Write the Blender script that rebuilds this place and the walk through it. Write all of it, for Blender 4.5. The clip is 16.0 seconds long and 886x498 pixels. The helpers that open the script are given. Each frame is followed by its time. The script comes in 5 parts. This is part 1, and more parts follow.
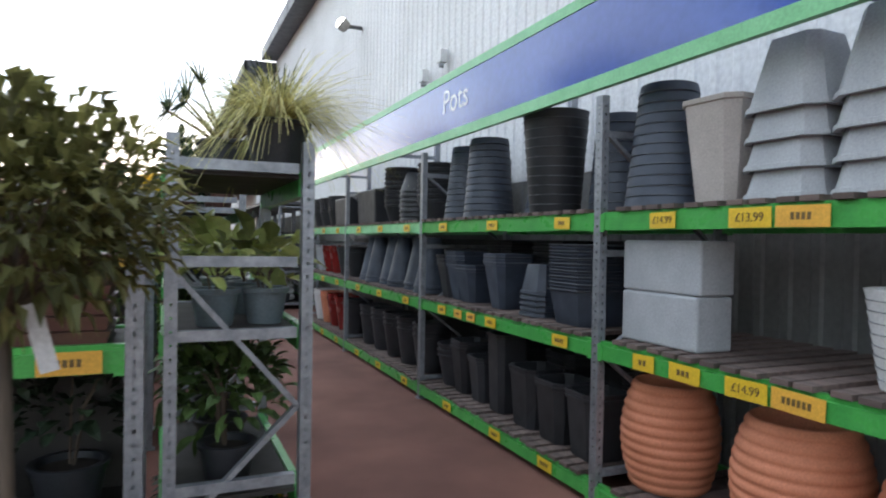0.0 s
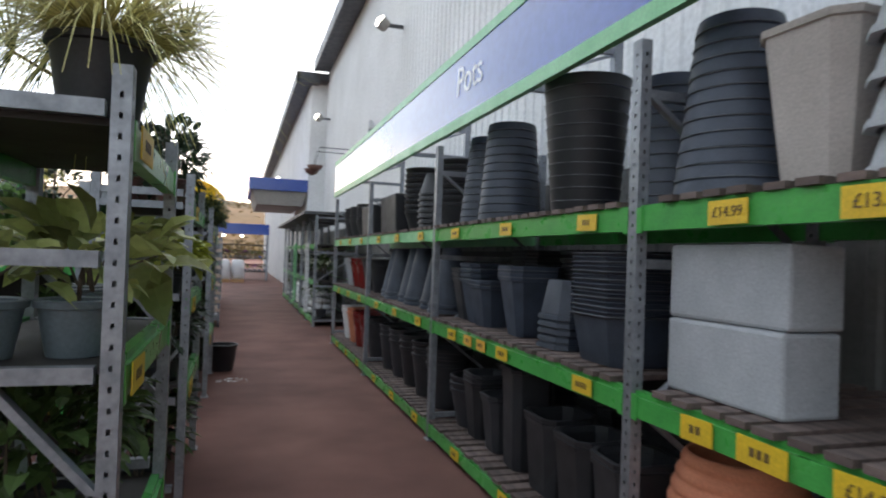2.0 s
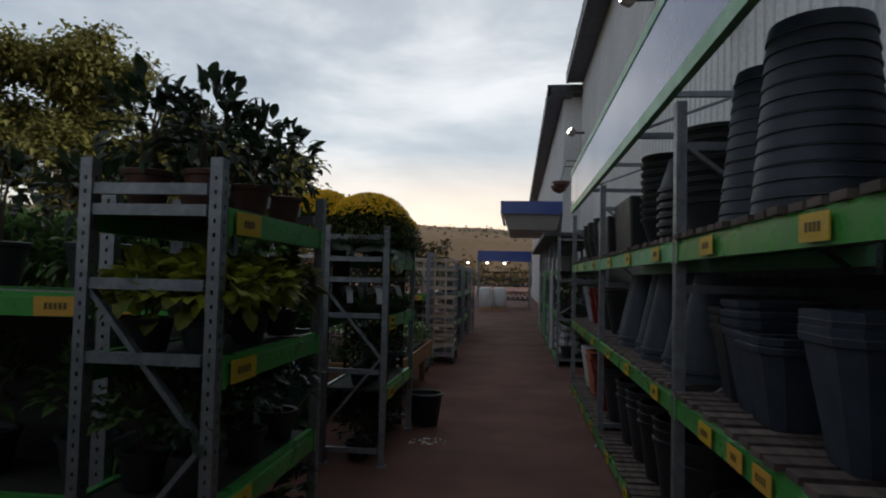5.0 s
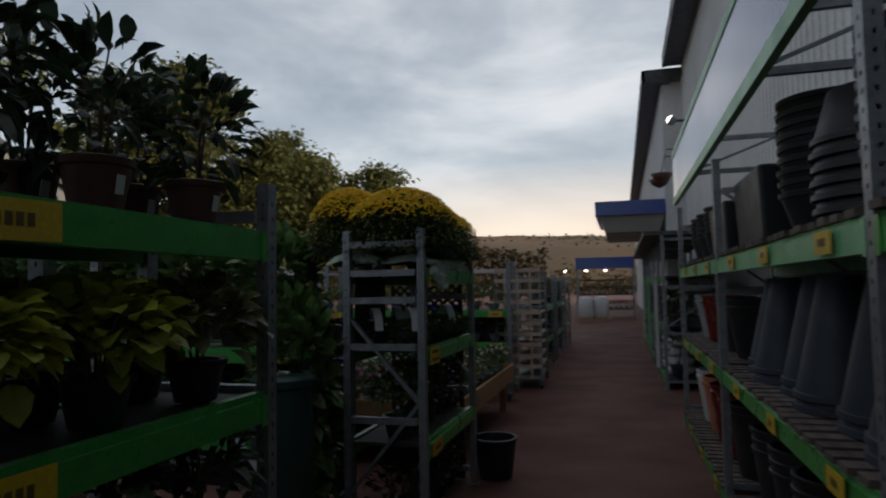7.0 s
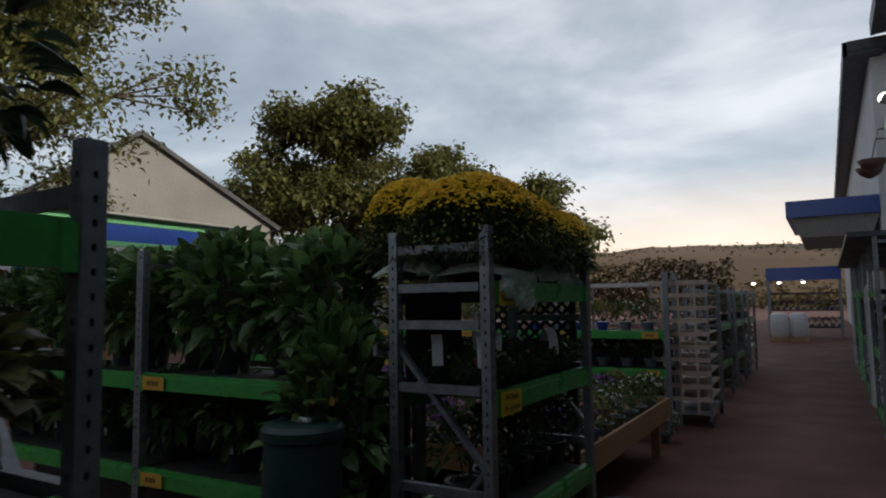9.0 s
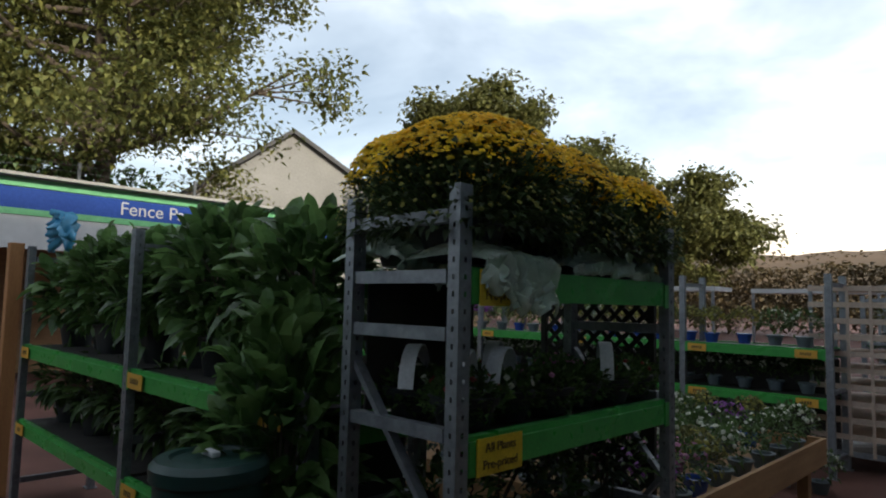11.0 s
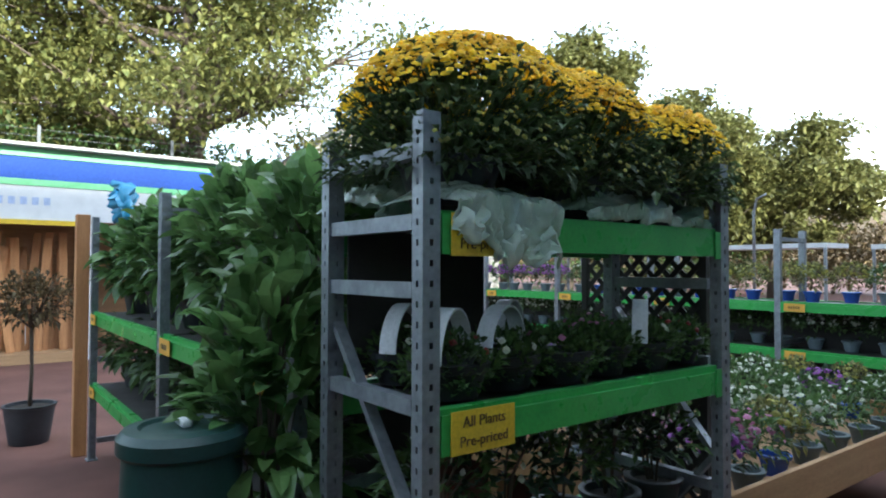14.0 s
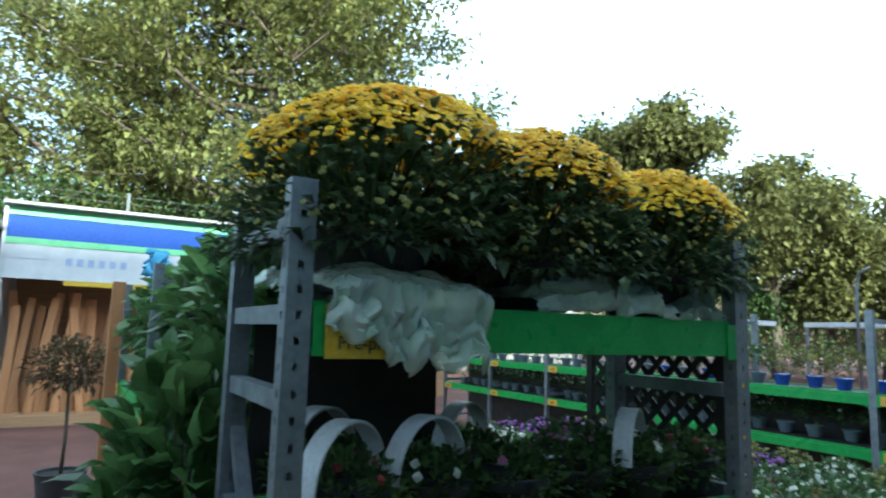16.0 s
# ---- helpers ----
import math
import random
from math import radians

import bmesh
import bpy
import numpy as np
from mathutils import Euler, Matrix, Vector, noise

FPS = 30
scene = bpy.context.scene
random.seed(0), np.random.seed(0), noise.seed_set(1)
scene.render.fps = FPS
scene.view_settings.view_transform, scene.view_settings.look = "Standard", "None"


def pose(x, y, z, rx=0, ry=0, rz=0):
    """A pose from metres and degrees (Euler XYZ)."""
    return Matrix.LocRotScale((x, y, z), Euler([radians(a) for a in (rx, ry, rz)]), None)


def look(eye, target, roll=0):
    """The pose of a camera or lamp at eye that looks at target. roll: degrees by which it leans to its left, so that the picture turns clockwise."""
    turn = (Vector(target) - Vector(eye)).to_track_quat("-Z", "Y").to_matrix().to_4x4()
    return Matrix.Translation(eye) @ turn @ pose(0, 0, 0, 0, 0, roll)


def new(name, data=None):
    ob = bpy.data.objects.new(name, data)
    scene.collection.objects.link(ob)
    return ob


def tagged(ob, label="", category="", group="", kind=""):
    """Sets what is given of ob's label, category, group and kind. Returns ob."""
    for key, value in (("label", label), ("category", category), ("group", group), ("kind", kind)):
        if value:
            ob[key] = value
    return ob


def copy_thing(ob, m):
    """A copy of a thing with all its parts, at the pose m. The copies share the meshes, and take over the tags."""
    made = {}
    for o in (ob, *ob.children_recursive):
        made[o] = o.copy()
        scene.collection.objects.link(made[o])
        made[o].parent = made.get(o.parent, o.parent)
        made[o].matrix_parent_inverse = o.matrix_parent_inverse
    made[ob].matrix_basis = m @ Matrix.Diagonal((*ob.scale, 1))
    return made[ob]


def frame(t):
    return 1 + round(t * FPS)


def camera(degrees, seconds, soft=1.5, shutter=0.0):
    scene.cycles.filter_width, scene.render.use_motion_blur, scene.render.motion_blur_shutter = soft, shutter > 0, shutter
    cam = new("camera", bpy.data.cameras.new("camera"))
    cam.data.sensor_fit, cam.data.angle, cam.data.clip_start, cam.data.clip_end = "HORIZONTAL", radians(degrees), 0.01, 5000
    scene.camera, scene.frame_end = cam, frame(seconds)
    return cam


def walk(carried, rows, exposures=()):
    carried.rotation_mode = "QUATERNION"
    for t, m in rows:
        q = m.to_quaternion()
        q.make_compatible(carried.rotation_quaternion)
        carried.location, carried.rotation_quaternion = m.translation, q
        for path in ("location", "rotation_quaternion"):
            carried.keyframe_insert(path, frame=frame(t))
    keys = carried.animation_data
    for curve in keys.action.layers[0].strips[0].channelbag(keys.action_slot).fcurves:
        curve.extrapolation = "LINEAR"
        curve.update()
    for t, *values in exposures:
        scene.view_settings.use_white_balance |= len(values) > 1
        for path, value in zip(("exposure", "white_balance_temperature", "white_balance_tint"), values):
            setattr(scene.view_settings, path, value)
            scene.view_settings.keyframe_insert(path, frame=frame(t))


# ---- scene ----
cam = camera(68.9, 16.0, soft=2.0, shutter=0.4)
METRES, EYE, TILT, LEAN, TURN = 8.0, 1.5, 0.0, 0.0, -23.0
# the first stretch along the pot rack: time, eye, target, roll
START = [
    (0.0, (-0.03, -0.015, 1.556), (0.765, 1.82, 1.531), 1.0),
    (0.5, (0.165, 0.091, 1.538), (1.01, 1.904, 1.575), 1.7),
    (1.0, (0.332, 0.296, 1.512), (1.224, 2.085, 1.581), 1.0),
    (1.5, (0.534, 0.531, 1.493), (1.346, 2.359, 1.521), 1.7),
    (2.0, (0.765, 0.81, 1.496), (1.368, 2.716, 1.524), 2.0),
    (2.5, (0.929, 1.124, 1.516), (1.348, 3.079, 1.554), 0.1),
    (3.0, (1.082, 1.407, 1.521), (1.352, 3.388, 1.564), -0.1),
    (3.5, (1.221, 1.699, 1.502), (1.353, 3.695, 1.518), 0.3),
    (4.0, (1.306, 1.991, 1.528), (1.376, 3.99, 1.534), -1.0),
    (4.5, (1.436, 2.312, 1.532), (1.322, 4.308, 1.592), 0.5),
]
# the rest: time, place and turn in the walk's own frame
ROWS = [
    (7.0, -0.0032, 0.543, 0.0073, 38.48, 3.49, 0.98),
    (7.5, -0.0146, 0.5807, 0.0092, 45.28, 2.85, 0.79),
    (8.0, -0.0324, 0.6181, 0.0097, 46.52, 5.33, 0.24),
    (8.5, -0.044, 0.6536, 0.0092, 51.06, 5.54, 1.52),
    (9.0, -0.0514, 0.6907, 0.0102, 53.78, 4.94, 0.86),
    (9.5, -0.0671, 0.726, 0.01, 55.76, 5.57, 1.74),
    (10.0, -0.0852, 0.7623, 0.0105, 61.14, 5.61, -0.24),
    (12.5, -0.126, 0.8678, 0.0097, 72.45, 4.44, 0.15),
    (13.0, -0.1257, 0.8658, 0.0103, 74.63, 4.59, -0.04),
    (13.5, -0.1251, 0.8693, 0.0096, 74.65, 4.27, -0.71),
    (14.0, -0.1319, 0.8784, 0.0057, 75.94, 1.69, -0.16),
    (14.5, -0.146, 0.8946, 0.0089, 78.76, 4.43, -1.94),
    (15.0, -0.1543, 0.9098, 0.014, 85.06, 6.23, -1.68),
    (15.5, -0.1606, 0.9283, 0.0165, 86.62, 7.57, -2.98),
    (16.0, -0.1627, 0.9397, 0.0164, 83.51, 7.45, -1.69),
]
EXPOSURES = [(0.0, 1.95, 6600, 10), (1.5, 1.85, 6800, 11), (2.5, 1.3, 6800, 11), (3.5, 0.62, 6800, 10), (4.5, -0.05, 6800, 10), (7.0, -0.5, 6700, 10), (9.0, -0.35, 6600, 10),
             (10.0, -0.15, 6600, 9), (11.2, 0.6, 6500, 7), (12.5, 1.45, 6150, 6), (13.5, 1.95, 5900, 3), (14.5, 2.35, 5750, 1), (15.0, 2.35, 5650, -2), (16.0, 2.05, 5350, -7)]
walk(cam, [(t, look(eye, target, roll)) for t, eye, target, roll in START] + [(t, pose(0, 0, EYE, TILT, LEAN, TURN) @ pose(METRES * x, METRES * y, METRES * z, 90 + pitch, roll, yaw)) for t, x, y, z, yaw, pitch, roll in ROWS], EXPOSURES)

# ---- world and sun: an overcast evening with a bright gap low ahead ----
world = bpy.data.worlds.new("overcast_sky")
scene.world = world
world.use_nodes = True
wn, wl = world.node_tree.nodes, world.node_tree.links
wn.clear()


def wnode(kind, **props):
    n = wn.new(kind)
    for k, v in props.items():
        n.inputs[k].default_value = v
    return n


sky = wn.new("ShaderNodeTexSky")
sky.sky_type, sky.sun_disc, sky.sun_elevation, sky.sun_rotation = "NISHITA", False, radians(18.5), radians(107)
sky_bg = wnode("ShaderNodeBackground", Strength=0.05)
wl.new(sky.outputs[0], sky_bg.inputs[0])
co = wn.new("ShaderNodeTexCoord")
sep = wn.new("ShaderNodeSeparateXYZ")
wl.new(co.outputs["Generated"], sep.inputs[0])
stretch = wn.new("ShaderNodeMapping")
stretch.inputs["Scale"].default_value = (1.0, 1.0, 2.6)
wl.new(co.outputs["Generated"], stretch.inputs[0])
big = wnode("ShaderNodeTexNoise", Scale=2.3, Detail=5.0, Roughness=0.55, Distortion=0.3)
wl.new(stretch.outputs[0], big.inputs["Vector"])
ramp = wn.new("ShaderNodeValToRGB")
e = ramp.color_ramp.elements
e[0].position, e[0].color = 0.36, (0.42, 0.47, 0.54, 1)
e[1].position, e[1].color = 0.66, (1.0, 1.02, 1.06, 1)
mid = e.new(0.5)
mid.color = (0.62, 0.675, 0.74, 1)
wl.new(big.outputs[0], ramp.inputs[0])
# the warm, clear band over the horizon, ahead along the aisle
low = wn.new("ShaderNodeMapRange")
low.inputs["From Min"].default_value, low.inputs["From Max"].default_value = 0.19, 0.02
wl.new(sep.outputs["Z"], low.inputs["Value"])
ahead = wn.new("ShaderNodeMapRange")
ahead.inputs["From Min"].default_value, ahead.inputs["From Max"].default_value = 0.55, 0.98
wl.new(sep.outputs["Y"], ahead.inputs["Value"])
both = wn.new("ShaderNodeMath")
both.operation = "MULTIPLY"
wl.new(low.outputs[0], both.inputs[0])
wl.new(ahead.outputs[0], both.inputs[1])
warm = wn.new("ShaderNodeMix")
warm.data_type = "RGBA"
wl.new(both.outputs[0], warm.inputs["Factor"])
wl.new(ramp.outputs[0], warm.inputs["A"])
warm.inputs["B"].default_value = (1.75, 1.32, 0.98, 1)
# the whole sky dims away from the side where the light is
aim = wn.new("ShaderNodeVectorMath")
aim.operation = "DOT_PRODUCT"
wl.new(co.outputs["Generated"], aim.inputs[0])
aim.inputs[1].default_value = (0.22, 0.92, 0.10)
fade = wn.new("ShaderNodeMapRange")
fade.inputs["From Min"].default_value, fade.inputs["From Max"].default_value = -0.15, 0.9
fade.inputs["To Min"].default_value, fade.inputs["To Max"].default_value = 0.55, 1.22
wl.new(aim.outputs["Value"], fade.inputs["Value"])
dim = wn.new("ShaderNodeVectorMath")
dim.operation = "SCALE"
wl.new(warm.outputs["Result"], dim.inputs[0])
wl.new(fade.outputs[0], dim.inputs["Scale"])
cloud_bg = wnode("ShaderNodeBackground", Strength=0.80)
wl.new(dim.outputs[0], cloud_bg.inputs[0])
add = wn.new("ShaderNodeAddShader")
wl.new(sky_bg.outputs[0], add.inputs[0])
wl.new(cloud_bg.outputs[0], add.inputs[1])
wout = wn.new("ShaderNodeOutputWorld")
wl.new(add.outputs[0], wout.inputs[0])

sun = new("sun", bpy.data.lights.new("sun", "SUN"))
sun.data.energy, sun.data.angle, sun.data.color = 4.2, radians(4), (1.0, 0.93, 0.80)
sun.matrix_world = look((10, -3, 3.5), (0, 0, 0))


# ---- materials ----
def material(name, a, b=None, rough=0.6, metal=0.0, scale=6.0, fine=90.0, bump=0.15, island=0.0, spec=0.5, trans=0.0, random_ob=0.0, stretch_by=(1, 1, 1)):
    """Two colours mixed by a coarse noise, grain and relief by a fine one."""
    m = bpy.data.materials.new(name)
    m.use_nodes = True
    n, l = m.node_tree.nodes, m.node_tree.links
    p = n["Principled BSDF"]
    b = b or tuple(c * 0.75 for c in a)
    tc = n.new("ShaderNodeTexCoord")
    mp = n.new("ShaderNodeMapping")
    mp.inputs["Scale"].default_value = stretch_by
    l.new(tc.outputs["Object"], mp.inputs[0])
    co_, fi = n.new("ShaderNodeTexNoise"), n.new("ShaderNodeTexNoise")
    co_.inputs["Scale"].default_value, co_.inputs["Detail"].default_value = scale, 5
    fi.inputs["Scale"].default_value, fi.inputs["Detail"].default_value = fine, 3
    l.new(mp.outputs[0], co_.inputs["Vector"])
    l.new(mp.outputs[0], fi.inputs["Vector"])
    r = n.new("ShaderNodeMapRange")
    r.inputs["From Min"].default_value, r.inputs["From Max"].default_value = 0.3, 0.7
    l.new(co_.outputs[0], r.inputs[0])
    mx = n.new("ShaderNodeMix")
    mx.data_type = "RGBA"
    l.new(r.outputs[0], mx.inputs["Factor"])
    mx.inputs["A"].default_value, mx.inputs["B"].default_value = (*a, 1), (*b, 1)
    g = n.new("ShaderNodeMix")
    g.data_type, g.blend_type = "RGBA", "MULTIPLY"
    g.inputs["Factor"].default_value = 0.45
    l.new(mx.outputs["Result"], g.inputs["A"])
    l.new(fi.outputs[0], g.inputs["B"])
    hv = n.new("ShaderNodeHueSaturation")
    l.new(g.outputs["Result"], hv.inputs["Color"])
    hv.inputs["Value"].default_value = 1.25
    if island or random_ob:
        src = n.new("ShaderNodeNewGeometry").outputs["Random Per Island"] if island else n.new("ShaderNodeObjectInfo").outputs["Random"]
        v = n.new("ShaderNodeMapRange")
        k = island or random_ob
        v.inputs["To Min"].default_value, v.inputs["To Max"].default_value = 1.25 * (1 - k), 1.25 * (1 + k)
        l.new(src, v.inputs[0])
        l.new(v.outputs[0], hv.inputs["Value"])
    l.new(hv.outputs[0], p.inputs["Base Color"])
    rr = n.new("ShaderNodeMapRange")
    rr.inputs["To Min"].default_value, rr.inputs["To Max"].default_value = max(0.05, rough - 0.12), min(1, rough + 0.12)
    l.new(co_.outputs[0], rr.inputs[0])
    l.new(rr.outputs[0], p.inputs["Roughness"])
    p.inputs["Metallic"].default_value = metal
    p.inputs["Specular IOR Level"].default_value = spec
    if trans:
        p.inputs["Transmission Weight"].default_value = trans
    if bump:
        bu = n.new("ShaderNodeBump")
        bu.inputs["Strength"].default_value, bu.inputs["Distance"].default_value = bump, 0.004
        l.new(fi.outputs[0], bu.inputs["Height"])
        l.new(bu.outputs[0], p.inputs["Normal"])
    return m


def glow(name, colour, strength):
    m = material(name, (0.8, 0.8, 0.8), bump=0)
    p = m.node_tree.nodes["Principled BSDF"]
    p.inputs["Emission Color"].default_value, p.inputs["Emission Strength"].default_value = (*colour, 1), strength
    return m


M_GROUND = material("brown_tarmac", (0.19, 0.088, 0.068), (0.105, 0.050, 0.042), 0.82, scale=1.1, fine=160, bump=0.5, spec=0.25)
M_GALV = material("galvanised_steel", (0.34, 0.36, 0.39), (0.22, 0.235, 0.26), 0.45, 0.6, scale=14, fine=60, bump=0.05)
M_GREEN = material("green_enamel", (0.075, 0.40, 0.085), (0.05, 0.31, 0.065), 0.3, scale=9, fine=70, bump=0.04)
M_LIME = material("pale_green_enamel", (0.24, 0.62, 0.31), (0.18, 0.52, 0.24), 0.4, scale=7, fine=60, bump=0.04)
M_SLAT = material("weathered_slat", (0.16, 0.115, 0.10), (0.085, 0.065, 0.06), 0.85, scale=5, fine=60, bump=0.4, random_ob=0.3, stretch_by=(1, 6, 6))
M_YELLOW = material("yellow_ticket", (0.75, 0.52, 0.03), (0.65, 0.42, 0.03), 0.5, bump=0)
M_INK = material("ticket_ink", (0.16, 0.10, 0.03), rough=0.6, bump=0)
M_ORANGE = material("orange_ticket", (0.78, 0.43, 0.06), (0.68, 0.36, 0.05), 0.5, bump=0)
M_WHITE = material("white_plastic", (0.72, 0.73, 0.74), (0.62, 0.63, 0.64), 0.4, scale=5, bump=0.03)
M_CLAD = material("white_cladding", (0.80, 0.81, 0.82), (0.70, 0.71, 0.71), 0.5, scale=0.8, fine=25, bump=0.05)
# Grey sheet, its colour lowered further for the shade under the shelves.
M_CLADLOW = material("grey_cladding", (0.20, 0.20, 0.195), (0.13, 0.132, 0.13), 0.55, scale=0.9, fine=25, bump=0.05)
M_EAVE = material("dark_gutter", (0.095, 0.10, 0.11), (0.06, 0.065, 0.07), 0.5, bump=0.05)
M_BLUE = material("blue_signboard", (0.04, 0.10, 0.42), (0.028, 0.075, 0.34), 0.17, scale=0.8, fine=20, bump=0.0, spec=0.65)
M_BLUEFADE = material("pale_signboard", (0.52, 0.58, 0.72), (0.40, 0.48, 0.68), 0.25, scale=0.5, fine=20, bump=0.0)
M_POTBLUE = material("slate_blue_pot", (0.044, 0.058, 0.084), (0.026, 0.035, 0.052), 0.55, scale=7, bump=0.12, random_ob=0.25)
# Lighter line colour: the highlight on pot edges is painted in.
M_RIM = material("pot_edge_highlight", (0.16, 0.17, 0.185), (0.05, 0.055, 0.06), 0.5, scale=14, bump=0.0)
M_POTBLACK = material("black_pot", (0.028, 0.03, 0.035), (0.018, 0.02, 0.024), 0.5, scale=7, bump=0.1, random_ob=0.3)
M_POTGREY = material("stone_grey_pot", (0.42, 0.44, 0.46), (0.33, 0.35, 0.37), 0.75, scale=5, fine=110, bump=0.25)
M_POTBEIGE = material("warm_grey_pot", (0.50, 0.46, 0.43), (0.43, 0.39, 0.36), 0.8, scale=5, fine=110, bump=0.3)
M_TERRA = material("terracotta", (0.62, 0.235, 0.13), (0.50, 0.18, 0.095), 0.75, scale=5, fine=100, bump=0.2)
M_RED = material("red_glaze", (0.24, 0.022, 0.02), (0.15, 0.016, 0.015), 0.25, scale=5, bump=0.03)
M_BROWNPOT = material("brown_plastic_pot", (0.16, 0.075, 0.055), (0.11, 0.05, 0.04), 0.55, bump=0.05)
M_GREYPOT = material("grey_nursery_pot", (0.15, 0.19, 0.21), (0.11, 0.14, 0.155), 0.5, bump=0.05)
M_SOIL = material("potting_compost", (0.035, 0.024, 0.018), (0.02, 0.014, 0.01), 0.95, fine=120, bump=0.6)
M_WOOD = material("fence_timber", (0.52, 0.25, 0.10), (0.38, 0.17, 0.065), 0.7, scale=3, fine=45, bump=0.25, random_ob=0.3, stretch_by=(5, 5, 0.6))
M_PINE = material("pale_pine", (0.50, 0.30, 0.15), (0.38, 0.22, 0.11), 0.7, scale=3, fine=40, bump=0.25, stretch_by=(5, 0.6, 5))
M_TRAY = material("pale_tray_timber", (0.68, 0.54, 0.44), (0.55, 0.43, 0.34), 0.7, scale=4, fine=50, bump=0.15)
M_BARK = material("bark", (0.12, 0.088, 0.062), (0.065, 0.05, 0.038), 0.9, scale=4, fine=30, bump=0.8, stretch_by=(3, 3, 0.7))
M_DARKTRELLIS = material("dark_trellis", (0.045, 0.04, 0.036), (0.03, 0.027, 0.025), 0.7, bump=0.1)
M_BAG = material("crumpled_polythene", (0.80, 0.92, 0.80), (0.62, 0.80, 0.64), 0.14, scale=4, fine=25, bump=0.2, trans=0.45)
M_BLUEBAG = material("blue_polythene", (0.10, 0.42, 0.68), (0.06, 0.32, 0.56), 0.25, bump=0.3)
M_HILL = material("autumn_hillside", (0.15, 0.085, 0.04), (0.075, 0.055, 0.028), 0.95, scale=0.02, fine=0.35, bump=0)
M_CREAM = material("cream_render", (0.42, 0.40, 0.37), (0.33, 0.31, 0.29), 0.8, scale=0.5, fine=20, bump=0.1)
M_BARN = material("grey_barn_render", (0.27, 0.26, 0.245), (0.20, 0.19, 0.18), 0.85, scale=0.4, fine=15, bump=0.1)
M_LETTER = material("gloss_white_letter", (0.86, 0.87, 0.88), (0.82, 0.83, 0.84), 0.2, bump=0.0, spec=0.7)
M_ROOF = material("dark_slate_roof", (0.065, 0.062, 0.065), (0.045, 0.043, 0.045), 0.7, scale=1, fine=12, bump=0.2)
M_BIN = material("dark_green_plastic", (0.022, 0.06, 0.055), (0.016, 0.045, 0.042), 0.4, bump=0.04)
M_LAMP = glow("lit_lamp_glass", (1.0, 0.97, 0.9), 6.0)


def leafmat(name, a, b, rough=0.45, k=0.5):
    m = material(name, a, b, rough, scale=5, fine=40, bump=0.0, island=k, spec=0.4)
    n, l = m.node_tree.nodes, m.node_tree.links
    p, out = n["Principled BSDF"], n["Material Output"]
    tr_, mix = n.new("ShaderNodeBsdfTranslucent"), n.new("ShaderNodeMixShader")
    mix.inputs[0].default_value = 0.38
    l.new(p.inputs["Base Color"].links[0].from_socket, tr_.inputs["Color"])
    l.new(p.outputs[0], mix.inputs[1])
    l.new(tr_.outputs[0], mix.inputs[2])
    l.new(mix.outputs[0], out.inputs[0])
    return m


M_LAUREL = leafmat("laurel_leaf", (0.145, 0.24, 0.075), (0.075, 0.15, 0.05), 0.26)
M_HOSTA = leafmat("hosta_leaf", (0.46, 0.48, 0.17), (0.26, 0.33, 0.10), 0.4)
M_DARKLEAF = leafmat("dark_leaf", (0.035, 0.06, 0.028), (0.02, 0.035, 0.022), 0.4)
M_MIDLEAF = leafmat("mid_green_leaf", (0.095, 0.16, 0.045), (0.06, 0.105, 0.035), 0.5)
M_MUMLEAF = leafmat("grey_green_leaf", (0.085, 0.125, 0.05), (0.05, 0.08, 0.035), 0.5)
M_OLIVE = leafmat("olive_leaf", (0.20, 0.19, 0.065), (0.10, 0.11, 0.04), 0.5, 0.6)
M_LIMELEAF = leafmat("lime_leaf", (0.36, 0.38, 0.045), (0.24, 0.28, 0.035), 0.5)
M_STRAW = leafmat("straw_grass", (0.66, 0.60, 0.28), (0.50, 0.50, 0.20), 0.6)
M_TREE = leafmat("autumn_tree_leaf", (0.20, 0.185, 0.05), (0.10, 0.125, 0.04), 0.6, 0.45)
M_TREEGOLD = leafmat("golden_tree_leaf", (0.17, 0.155, 0.045), (0.095, 0.11, 0.036), 0.6, 0.5)
M_BROWNLEAF = leafmat("russet_leaf", (0.14, 0.085, 0.04), (0.08, 0.07, 0.03), 0.6)
M_YFLOWER = leafmat("yellow_petal", (0.95, 0.70, 0.02), (0.90, 0.55, 0.012), 0.6, 0.25)
M_PALEFLOWER = leafmat("pale_bud", (0.40, 0.36, 0.08), (0.25, 0.26, 0.06), 0.6, 0.3)
M_WFLOWER = leafmat("white_petal", (0.75, 0.75, 0.66), (0.62, 0.64, 0.5), 0.6, 0.2)
M_PFLOWER = leafmat("purple_petal", (0.36, 0.11, 0.46), (0.26, 0.08, 0.34), 0.6, 0.3)
M_PINKFLOWER = leafmat("pink_petal", (0.50, 0.20, 0.34), (0.34, 0.12, 0.25), 0.6, 0.3)
M_REDLEAF = leafmat("red_leaf", (0.30, 0.045, 0.035), (0.17, 0.03, 0.03), 0.5, 0.4)


